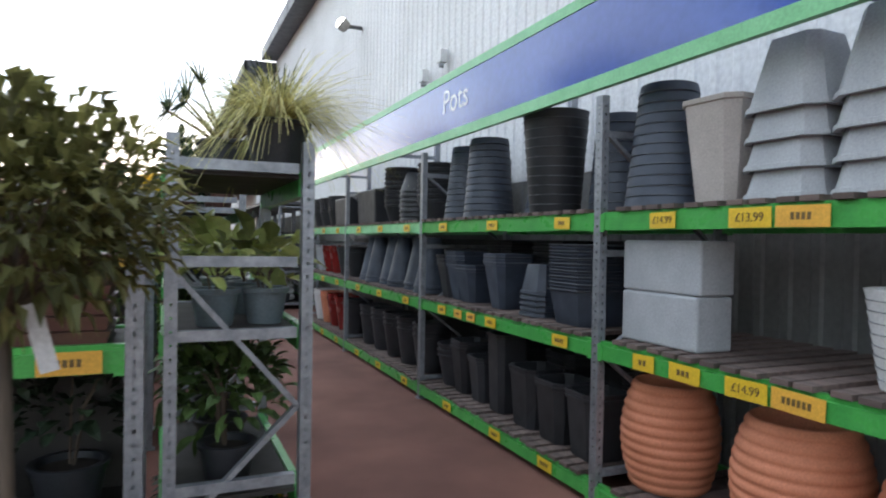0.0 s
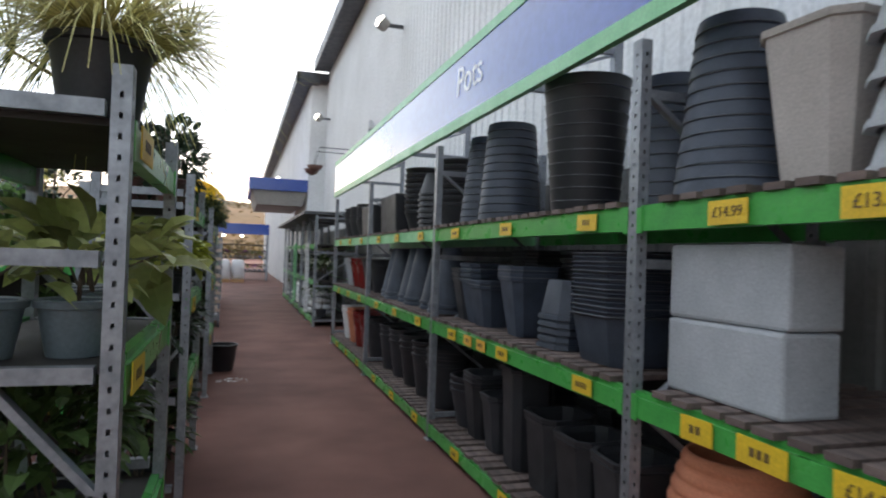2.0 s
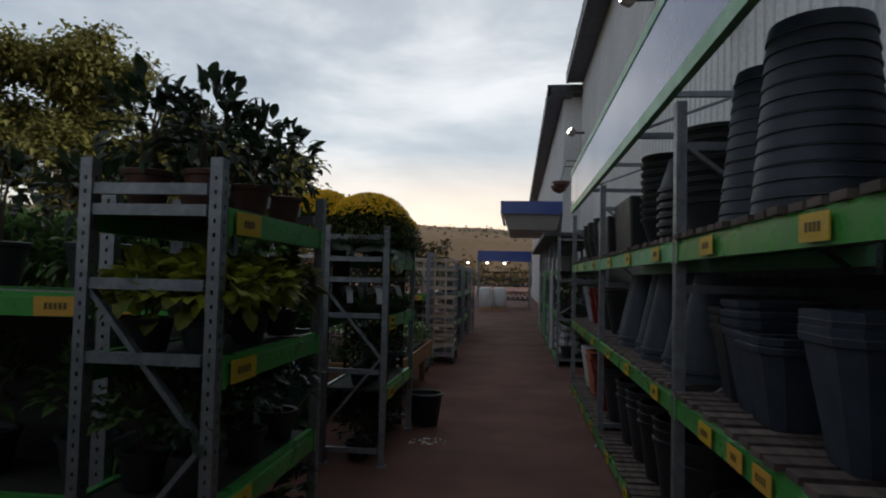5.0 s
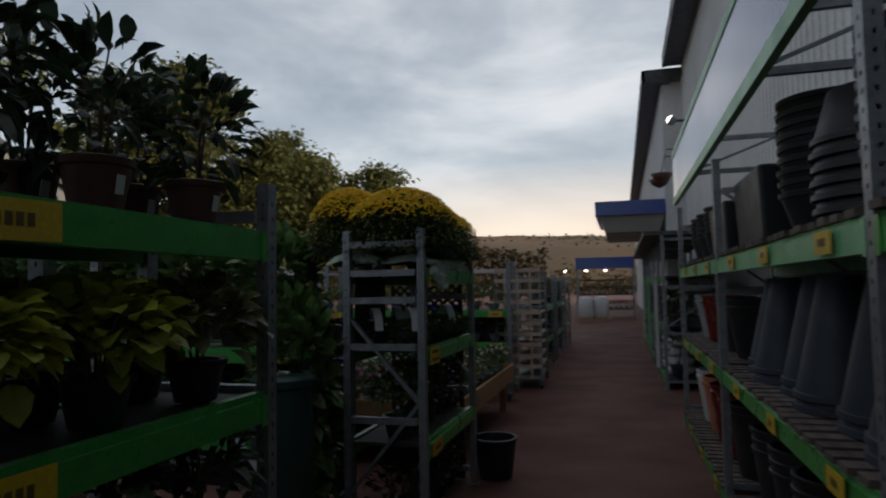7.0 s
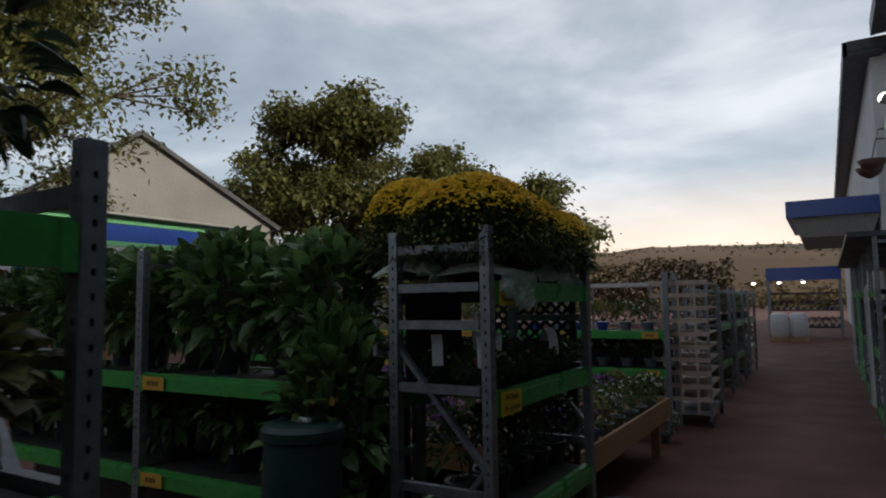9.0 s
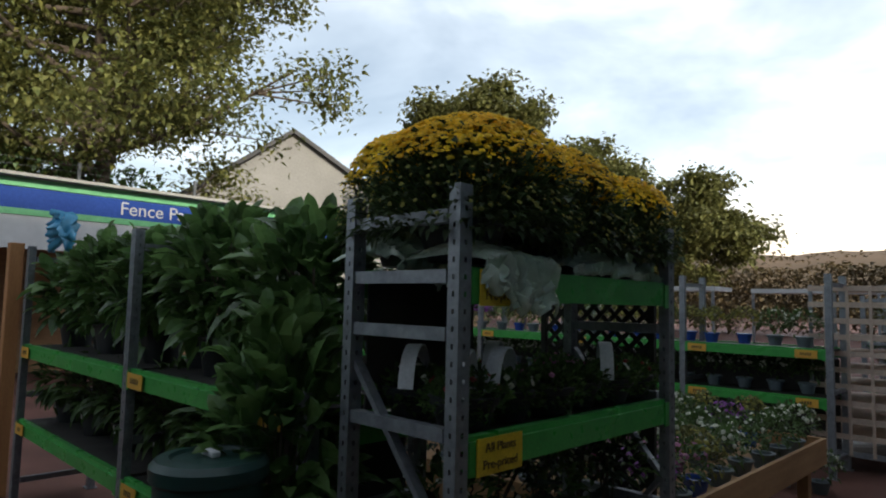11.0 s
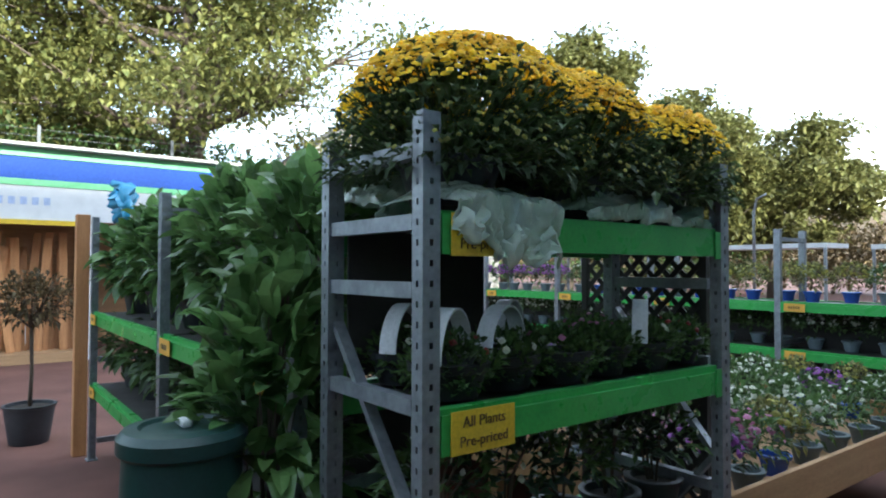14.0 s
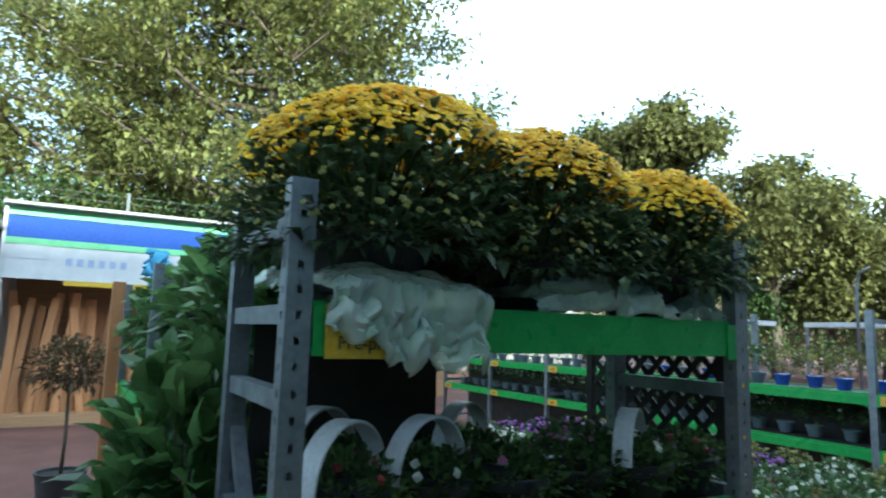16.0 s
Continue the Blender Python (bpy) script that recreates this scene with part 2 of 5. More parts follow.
# ---- mesh helpers ----
class Shape:
    """Collects vertices and faces, then becomes one mesh."""

    def __init__(self):
        self.v, self.f = [], []

    def box(self, x0, y0, z0, x1, y1, z1, taper=0.0):
        i, t = len(self.v), taper
        self.v += [(x0 + t, y0 + t, z0), (x1 - t, y0 + t, z0), (x1 - t, y1 - t, z0), (x0 + t, y1 - t, z0), (x0, y0, z1), (x1, y0, z1), (x1, y1, z1), (x0, y1, z1)]
        self.f += [tuple(i + k for k in q) for q in ((0, 3, 2, 1), (4, 5, 6, 7), (0, 1, 5, 4), (1, 2, 6, 5), (2, 3, 7, 6), (3, 0, 4, 7))]
        return self

    def tube(self, pts, radii, n=8, cap=True):
        pts = [Vector(p) for p in pts]
        i = len(self.v)
        for k, p in enumerate(pts):
            d = (pts[min(k + 1, len(pts) - 1)] - pts[max(k - 1, 0)]).normalized()
            u = d.orthogonal().normalized() if abs(d.z) < 0.98 else Vector((1, 0, 0))
            u = (u - d * u.dot(d)).normalized()
            w = d.cross(u)
            r = radii[k] if isinstance(radii, (list, tuple)) else radii
            self.v += [tuple(p + (u * math.cos(a) + w * math.sin(a)) * r) for a in (2 * math.pi * j / n for j in range(n))]
        for k in range(len(pts) - 1):
            for j in range(n):
                a, b = i + k * n + j, i + k * n + (j + 1) % n
                self.f.append((a, b, b + n, a + n))
        if cap:
            self.f += [tuple(i + n - 1 - j for j in range(n)), tuple(i + (len(pts) - 1) * n + j for j in range(n))]
        return self

    def bar(self, a, b, w, d=None):
        """A square bar from a to b."""
        a, b = Vector(a), Vector(b)
        dd = (b - a).normalized()
        u = dd.cross(Vector((0, 0, 1)))
        u = u.normalized() if u.length > 0.01 else Vector((1, 0, 0))
        q = dd.cross(u)
        d = d or w
        i = len(self.v)
        for p in (a, b):
            self.v += [tuple(p + u * sx * w / 2 + q * sy * d / 2) for sx, sy in ((-1, -1), (1, -1), (1, 1), (-1, 1))]
        self.f += [tuple(i + k for k in f) for f in ((0, 3, 2, 1), (4, 5, 6, 7), (0, 1, 5, 4), (1, 2, 6, 5), (2, 3, 7, 6), (3, 0, 4, 7))]
        return self

    def lathe(self, profile, n=24, square=0.0, cx=0.0, cy=0.0, caps=True):
        """Turns (radius, z) pairs about z; square > 0 pushes the ring towards a rounded square."""
        i = len(self.v)
        for r, z in profile:
            for j in range(n):
                a = 2 * math.pi * (j + 0.5) / n
                c, s = math.cos(a), math.sin(a)
                k = 1 + square * (1 / max(abs(c), abs(s)) - 1)
                self.v.append((cx + r * k * c, cy + r * k * s, z))
        for k in range(len(profile) - 1):
            for j in range(n):
                a, b = i + k * n + j, i + k * n + (j + 1) % n
                self.f.append((a, b, b + n, a + n))
        if caps:
            self.f += [tuple(i + n - 1 - j for j in range(n)), tuple(i + (len(profile) - 1) * n + j for j in range(n))]
        return self

    def leaf(self, p, d, up, length, width, fold=0.25, droop=0.25):
        """One bent leaf of four quads' worth of faces, from p along d."""
        d, p = Vector(d).normalized(), Vector(p)
        s = d.cross(Vector(up))
        s = s.normalized() if s.length > 0.05 else Vector((1, 0, 0))
        u = s.cross(d)
        i = len(self.v)
        m = p + d * length * 0.5 + u * length * fold * 0.3
        t = p + d * length - Vector((0, 0, 1)) * length * droop
        self.v += [tuple(p), tuple(m + s * width / 2 + u * width * fold), tuple(m), tuple(m - s * width / 2 + u * width * fold), tuple(t)]
        self.f += [(i, i + 1, i + 2), (i, i + 2, i + 3), (i + 1, i + 4, i + 2), (i + 2, i + 4, i + 3)]
        return self

    def ovate(self, p, d, up, length, width, fold=0.2, droop=0.2):
        """A near leaf with a rounded outline, folded along its midrib."""
        d, p = Vector(d).normalized(), Vector(p)
        s_ = d.cross(Vector(up))
        s_ = s_.normalized() if s_.length > 0.05 else Vector((1, 0, 0))
        u = s_.cross(d)
        i = len(self.v)
        self.v.append(tuple(p))
        for t, w in ((0.22, 0.36), (0.5, 0.5), (0.8, 0.33)):
            m = p + d * length * t - Vector((0, 0, 1)) * length * droop * t * t + u * length * 0.12 * math.sin(math.pi * t)
            self.v += [tuple(m + s_ * width * w + u * width * fold * w), tuple(m), tuple(m - s_ * width * w + u * width * fold * w)]
        self.v.append(tuple(p + d * length - Vector((0, 0, 1)) * length * droop))
        self.f += [(i, i + 1, i + 2), (i, i + 2, i + 3)]
        for k in (1, 4):
            a = i + k
            self.f += [(a, a + 3, a + 4, a + 1), (a + 1, a + 4, a + 5, a + 2)]
        self.f += [(i + 7, i + 10, i + 8), (i + 8, i + 10, i + 9)]
        return self

    def blade(self, p, d, length, width, droop):
        """A long arching strap or grass blade."""
        d, p = Vector(d).normalized(), Vector(p)
        s = d.cross(Vector((0, 0, 1)))
        s = s.normalized() if s.length > 0.05 else Vector((1, 0, 0))
        i, n = len(self.v), 4
        for k in range(n + 1):
            t = k / n
            q = p + d * length * t - Vector((0, 0, 1)) * droop * length * t * t
            w = width * (1 - t) ** 0.6 * 0.5 + 0.0008
            self.v += [tuple(q + s * w), tuple(q - s * w)]
        self.f += [(i + 2 * k, i + 2 * k + 1, i + 2 * k + 3, i + 2 * k + 2) for k in range(n)]
        return self

    def mesh(self, name, mat, smooth=False):
        me = bpy.data.meshes.new(name)
        me.from_pydata(self.v, [], self.f)
        me.materials.append(mat)
        if smooth:
            me.shade_smooth()
            if smooth is not True:
                me.set_sharp_from_angle(angle=radians(smooth))
        me.update()
        return me

    def ob(self, name, mat, parent=None, smooth=False, at=None, bevel=0.0):
        o = new(name, self.mesh(name, mat, smooth))
        if name in ("leaves", "flowers", "buds", "stems", "blades", "fronds", "print"):
            tagged(o, kind="stuff")
        if at is not None:
            o.matrix_basis = at
        if parent:
            o.parent = parent
        if bevel:
            b = o.modifiers.new("bevel", "BEVEL")
            b.width, b.segments, b.limit_method = bevel, 2, "ANGLE"
        return o


def base(name, m, label, category, group=""):
    o = new(name)
    o.empty_display_size = 0.1
    o.matrix_basis = m
    return tagged(o, label, category, group)


def rnd(a, b):
    return random.uniform(a, b)


def text(words, size, mat, parent, m, name="lettering"):
    c = bpy.data.curves.new(name, "FONT")
    c.body, c.size, c.align_x, c.align_y, c.extrude = words, size, "CENTER", "CENTER", 0.001
    c.materials.append(mat)
    o = new(name, c)
    o.parent = parent
    o.matrix_basis = m
    return o


# ---- the large structure ----
g = Shape()
g.v = [(-900, -900, 0), (900, -900, 0), (900, 900, 0), (-900, 900, 0)]
g.f = [(0, 1, 2, 3)]
tagged(g.ob("ground", M_GROUND), "brown-red tarmac yard with darker wheel stains", "ground", kind="structure")

WALL_X, RACK_X, WALL_Y2, WALL_X2 = 3.45, 2.30, 23.0, 2.9


def corrugated(y0, y1, x, z0, z1, pitch=0.2, depth=0.014):
    """Trapezoid-profile wall sheet along y, ribs standing out to -x."""
    s, y = Shape(), y0
    line = []
    while y < y1:
        line += [(x, y), (x, y + pitch * 0.55), (x - depth, y + pitch * 0.65), (x - depth, y + pitch * 0.9)]
        y += pitch
    for px, py in line:
        s.v += [(px, py, z0), (px, py, z1)]
    n = len(line)
    s.f = [(2 * k, 2 * k + 1, 2 * k + 3, 2 * k + 2) for k in range(n - 1)]
    i = len(s.v)
    s.v += [(x + 0.2, y0, z0), (x + 0.2, y0, z1), (x + 0.2, y, z0), (x + 0.2, y, z1)]
    s.f += [(i + 1, i, i + 2, i + 3), (1, 2 * n - 1, i + 3, i + 1), (0, 1, i + 1, i), (2 * n - 2, i + 2, i + 3, 2 * n - 1)]
    return s


wall = tagged(corrugated(-8, WALL_Y2, WALL_X, 2.2, 7.6).ob("wall_east", M_CLAD), "white ribbed metal cladding on a tall store wall", "wall", kind="structure")
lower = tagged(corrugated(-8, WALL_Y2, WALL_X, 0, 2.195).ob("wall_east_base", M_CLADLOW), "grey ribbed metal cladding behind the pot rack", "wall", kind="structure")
wall2 = tagged(corrugated(WALL_Y2, 60, WALL_X2, 0, 7.2).ob("wall_east_wing", M_CLAD), "white ribbed metal wall of the projecting store wing", "wall", kind="structure")
s = Shape().box(WALL_X2 + 0.01, WALL_Y2 - 0.15, 0, WALL_X + 2.5, WALL_Y2 - 0.01, 7.2)
tagged(s.ob("wall_return", M_CLAD), "white end wall where the store wing steps forward", "wall", kind="structure")


def gutter(x, y0, y1, z, name):
    s = Shape()
    s.box(x - 0.42, y0, z, x + 0.25, y1, z + 0.10)
    s.box(x - 0.52, y0, z - 0.02, x - 0.42, y1, z + 0.34)
    s.box(x - 0.42, y0, z + 0.10, x + 8, y1, z + 0.36)
    for k in range(int((y1 - y0) / 1.5)):
        s.box(x - 0.53, y0 + 1.5 * k, z - 0.03, x - 0.41, y0 + 1.5 * k + 0.05, z + 0.35)
    return tagged(s.ob(name, M_EAVE, bevel=0.015), "dark grey metal gutter and soffit along the roof edge", "eave", kind="structure")


gutter(WALL_X, -8, WALL_Y2 - 0.5, 7.55, "eave")
gutter(WALL_X2, WALL_Y2 - 0.5, 60, 7.15, "eave_wing")


def wall_lamp(x, y, z):
    o = base("wall_floodlight", pose(x, y, z), "lit white floodlight on a bracket on the cladding", "lamp", "wall floodlights")
    Shape().box(-0.30, -0.03, -0.03, 0.0, 0.03, 0.03).ob("bracket", M_EAVE, o, bevel=0.008)
    Shape().lathe([(0.05, 0), (0.11, 0.03), (0.13, 0.16), (0.12, 0.17)], 16).ob("housing", M_CREAM, o, True, pose(-0.28, 0, -0.05, 0, -55, 0))
    Shape().lathe([(0.10, 0), (0.115, 0.02), (0.06, 0.06), (0.01, 0.075)], 16).ob("lens", M_LAMP, o, True, pose(-0.415, 0, 0.05, 0, -55, 0))


wall_lamp(WALL_X - 0.01, 12.1, 5.62)
wall_lamp(WALL_X - 0.01, 21.8, 5.85)
wall_lamp(WALL_X2 - 0.03, 33.0, 5.0)


def junction_box(y, z):
    o = base("wall_camera", pose(WALL_X - 0.04, y, z), "small white box fixture on the cladding", "fixture", "wall fixtures")
    Shape().box(-0.10, -0.07, -0.09, 0, 0.07, 0.09).ob("body", M_WHITE, o, bevel=0.012)
    Shape().lathe([(0.03, 0), (0.04, 0.05), (0.02, 0.06)], 12).ob("dome", M_POTGREY, o, True, pose(-0.06, 0, -0.15))


junction_box(7.95, 4.02)
junction_box(8.6, 3.9)
junction_box(14.5, 4.3)


# ---- racking ----
def post_mesh(h, w=0.062, d=0.05, pitch=0.05, left=True, right=True):
    """A box-section upright, punched with a row of slots in its front and side faces."""
    s = Shape()
    nz = int(h / pitch)
    corners = [(0, 0), (w, 0), (w, d), (0, d)]
    for side in range(4):
        (ax, ay), (bx, by) = corners[side], corners[(side + 1) % 4]
        if side == 2 or (side == 1 and not right) or (side == 3 and not left):
            i = len(s.v)
            s.v += [(ax, ay, 0), (bx, by, 0), (bx, by, h), (ax, ay, h)]
            s.f.append((i, i + 1, i + 2, i + 3))
            continue
        cols = (0, 0.40, 0.60, 1)
        for k in range(nz):
            z0, z1, z2 = k * pitch, k * pitch + pitch * 0.30, (k + 1) * pitch if k < nz - 1 else h
            i = len(s.v)
            for z in (z0, z1, z2):
                s.v += [(ax + (bx - ax) * c, ay + (by - ay) * c, z) for c in cols]
            s.f += [(i, i + 1, i + 5, i + 4), (i + 2, i + 3, i + 7, i + 6)]
            s.f += [(i + 4 + c, i + 5 + c, i + 9 + c, i + 8 + c) for c in range(3)]
    i = len(s.v)
    s.v += [(0, 0, h), (w, 0, h), (w, d, h), (0, d, h)]
    s.f.append((i, i + 1, i + 2, i + 3))
    s.box(-0.02, -0.015, 0, w + 0.02, d + 0.015, 0.008)
    return s.mesh("upright", M_GALV)


def beam_mesh(length, h, mat):
    """A stepped beam: a face with a set-back lip on top and connector plates at both ends."""
    s = Shape()
    s.box(0.0, 0, 0, length, 0.045, h * 0.78)
    s.box(0.0, 0.014, h * 0.78, length, 0.045, h)
    s.box(0.0, -0.006, -0.01, 0.035, 0.0, h * 0.9)
    s.box(length - 0.035, -0.006, -0.01, length, 0.0, h * 0.9)
    return s.mesh("beam", mat)


TICKETS = {}


def ticket(parent, x, z, w, h, mat, words=""):
    key = (round(w, 3), round(h, 3), mat.name)
    if key not in TICKETS:
        TICKETS[key] = (Shape().box(-w / 2, -0.004, -h / 2, w / 2, 0, h / 2).mesh("price_ticket", mat),
                        Shape().box(-w * 0.28, -0.0055, -h * 0.18, w * 0.30, -0.0045, h * 0.16).mesh("print", M_INK),
                        Shape().box(-w * 0.42, -0.0055, h * 0.08, -w * 0.32, -0.0045, h * 0.3).mesh("print", M_INK))
    a, b, c = TICKETS[key]
    o = new("price_ticket", a)
    o.parent, o.matrix_basis = parent, pose(x, -0.008, z, 0, rnd(-1.5, 1.5), 0)
    if words:
        text(words, h * 0.62, M_INK, o, pose(0, -0.0052, 0, 90, 0, 0), "print")
        return
    s = Shape()
    wide = w * rnd(0.4, 0.6)
    n = max(2, int(wide / (h * 0.26)))
    for k in range(n):
        s.box(-wide / 2 + wide * k / n, -0.0052, -h * 0.16, -wide / 2 + wide * (k + 0.68) / n, -0.0044, h * 0.18)
    s.ob("print", M_INK, o)


def rack(name, m, xs, depth, height, levels, label, lip=0.11, rungs=(), braces=True, mats=None, deck="slats", group="", back_beams=True, post=(0.062, 0.05)):
    """Uprights at the positions xs, front at y = 0, levels: heights of the beams' tops."""
    o = base(name, m, label, "rack", group)
    pm = post_mesh(height, *post)
    for x in xs:
        for y in (0.0, depth - 0.06):
            p = new("upright", pm)
            p.parent, p.matrix_basis = o, pose(x - post[0] / 2, y, 0)
        for z in rungs or (0.12, height * 0.36, height * 0.66, height - 0.06):
            Shape().box(x - 0.018, 0.06, z - 0.02, x + 0.018, depth - 0.06, z + 0.02).ob("rung", M_GALV, o)
        if braces:
            zs = [0.15, height * 0.40, height * 0.64] if braces is True else braces
            for k in range(len(zs) - 1):
                a, b = (depth - 0.05, 0.05) if k % 2 == 0 else (0.05, depth - 0.05)
                Shape().bar((x + 0.01, a, zs[k]), (x + 0.01, b, zs[k + 1]), 0.035, 0.02).ob("brace", M_GALV, o)
    for bay in range(len(xs) - 1):
        x0, x1 = xs[bay] + 0.031, xs[bay + 1] - 0.031
        for k, z in enumerate(levels):
            bm_ = beam_mesh(x1 - x0, lip, (mats or {}).get((bay, k), M_GREEN))
            b = new("beam", bm_)
            b.parent, b.matrix_basis = o, pose(x0, 0.004, z - lip)
            if back_beams:
                b = new("beam", bm_)
                b.parent, b.matrix_basis = o, pose(x1, depth - 0.004, z - lip, 0, 0, 180)
            if deck == "mesh":
                s = Shape()
                s.box(x0, 0.05, z - 0.03, x1, depth - 0.05, z - 0.012)
                s.ob("shelf_board", M_DARKTRELLIS, o)
    return o


POSTS_Y = [0.1, 3.1, 5.92, 8.80, 11.72]
PR_D = 1.0
PR_LEVELS = (0.15, 0.99, 1.738)
# the pot rack's own frame: x runs back along the aisle from its far end, y goes into the rack
END = POSTS_Y[-1]
pr_m = pose(RACK_X, END, 0, 0, 0, -90)
pr = rack("pallet_rack", pr_m, [END - y for y in reversed(POSTS_Y)] + [END + 2.9], PR_D, 2.42, PR_LEVELS,
          "galvanised pallet rack with green beams, slat shelves and many pots", lip=0.105,
          mats={(0, 2): M_LIME, (1, 2): M_LIME}, deck="", rungs=(0.2, 0.9, 1.5, 2.2), braces=(0.2, 0.9, 1.5, 2.2))


def rack_y(y):
    return END - y


random.seed(5)
for lv, z in enumerate(PR_LEVELS):
    if lv == 2:
        ticket(pr, rack_y(2.55), z - 0.058, 0.18, 0.082, M_YELLOW, "\u00a314.99")
        ticket(pr, rack_y(2.02), z - 0.058, 0.22, 0.088, M_YELLOW, "\u00a313.99")
        ticket(pr, rack_y(1.77), z - 0.058, 0.24, 0.088, M_ORANGE)
    else:
        ticket(pr, rack_y(2.67), z - 0.058, 0.16, 0.085, M_YELLOW)
        ticket(pr, rack_y(2.38), z - 0.058, 0.20, 0.085, M_YELLOW)
        ticket(pr, rack_y(2.02), z - 0.058, 0.22, 0.088, M_YELLOW, "\u00a314.99")
        ticket(pr, rack_y(1.77), z - 0.058, 0.24, 0.088, M_ORANGE)
    for y in (3.45, 4.4, 5.35) if lv else (3.6, 4.3, 5.2):
        ticket(pr, rack_y(y), z - 0.056, 0.17, 0.075, M_YELLOW)
    for y in (4.75, 5.0):
        if lv == 1:
            ticket(pr, rack_y(y), z - 0.056, 0.15, 0.07, M_ORANGE)
    for y in (6.3, 7.2, 8.1, 9.2, 10.1, 11.0):
        ticket(pr, rack_y(y), z - 0.056, 0.17, 0.075, M_YELLOW)

# Black sheets added behind the pots, standing in for the bays' shaded interior.
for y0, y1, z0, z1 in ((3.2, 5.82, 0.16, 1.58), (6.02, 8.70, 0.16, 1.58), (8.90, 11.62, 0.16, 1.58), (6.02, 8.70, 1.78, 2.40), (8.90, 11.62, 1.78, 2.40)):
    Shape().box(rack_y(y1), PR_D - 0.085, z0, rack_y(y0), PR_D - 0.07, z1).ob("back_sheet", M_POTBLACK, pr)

# sign board over the rack
board = base("sign_board", pr_m, "long blue sign board with pale green edging above the rack", "sign")
Shape().box(0.0, -0.03, 2.53, END + 3, 0.0, 2.97).ob("panel", M_BLUE, board)
Shape().box(0.0, -0.036, 2.45, END + 3, 0.004, 2.528).ob("lower_edging", M_LIME, board)
Shape().box(0.0, -0.036, 2.972, END + 3, 0.004, 3.04).ob("upper_edging", M_LIME, board)
text("Pots", 0.30, M_LETTER, board, pose(rack_y(5.08), -0.034, 2.78, 90, 0, 0))
for y in (1.7, 4.5, 7.4, 10.3):
    s = Shape()
    x = rack_y(y)
    s.box(x - 0.03, 0.75, 1.72, x + 0.03, 0.81, 2.95)
    s.box(x - 0.02, 0.0, 2.86, x + 0.02, 0.78, 2.90)
    s.box(x - 0.02, 0.0, 2.56, x + 0.02, 0.78, 2.60)
    s.bar((x, 0.05, 2.6), (x, 0.75, 2.86), 0.02)
    s.ob("support_arm", M_GALV, board)


# ---- pots ----
def pot_profile(r0, r1, h, rim=0.03, ribs=0, rib=0.0):
    """Outside from the foot to the rim, then down inside."""
    pts = [(r0 * 0.96, 0), (r0, 0.012)]
    n = max(2, ribs * 4)
    for k in range(1, n):
        t = k / n
        pts.append((r0 + (r1 - r0) * t + (rib * math.sin(2 * math.pi * ribs * t) if ribs else 0), 0.012 + (h - rim - 0.012) * t))
    pts += [(r1, h - rim), (r1 + 0.010, h - rim + 0.003), (r1 + 0.013, h - 0.004), (r1 + 0.004, h), (r1 - 0.012, h - 0.004), (r0 - 0.012, 0.03), (0.01, 0.025)]
    return pts


POT_MESHES = {}


def pot_mesh(r0, r1, h, mat, square=0.0, ribs=0, rib=0.0, rim=0.03, n=24):
    key = (r0, r1, h, mat.name, square, ribs, rim)
    if key not in POT_MESHES:
        if square:
            n = 16
        POT_MESHES[key] = Shape().lathe(pot_profile(r0, r1, h, rim, ribs, rib), n, square).mesh("pot", mat, 35)
    return POT_MESHES[key]


def stack(x, y, z, count, r0, r1, h, step, mat, square=0.0, flip=False, label="", group="stacked pots", turn=None, rim=0.03):
    """Nested pots of one size, upright or turned over, as one stack."""
    o = base("pot_stack" if count > 1 else "planter_pot", pose(x, y, z, 0, 0, rnd(-4, 4) if turn is None else turn), label, "pot", group)
    me = pot_mesh(r0, r1, h, mat, square, rim=rim)
    edge = None
    # A thin pale band paints the highlight along each square rim.
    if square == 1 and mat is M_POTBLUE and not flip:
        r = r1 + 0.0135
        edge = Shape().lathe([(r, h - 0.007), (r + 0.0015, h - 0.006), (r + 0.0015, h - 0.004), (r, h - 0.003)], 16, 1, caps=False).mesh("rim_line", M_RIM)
    for k in range(count):
        p = new("pot", me)
        p.parent = o
        a = rnd(-3, 3) if not square else rnd(-1.2, 1.2)
        if flip:
            p.matrix_basis = pose(rnd(-0.004, 0.004), rnd(-0.004, 0.004), h + k * step, 180, 0, a)
        else:
            p.matrix_basis = pose(rnd(-0.004, 0.004), rnd(-0.004, 0.004), k * step, rnd(-0.6, 0.6), rnd(-0.6, 0.6), a)
        if edge and k % 2 == 0:
            q = new("rim_line", edge)
            q.parent, q.matrix_basis = o, p.matrix_basis.copy()
    return o


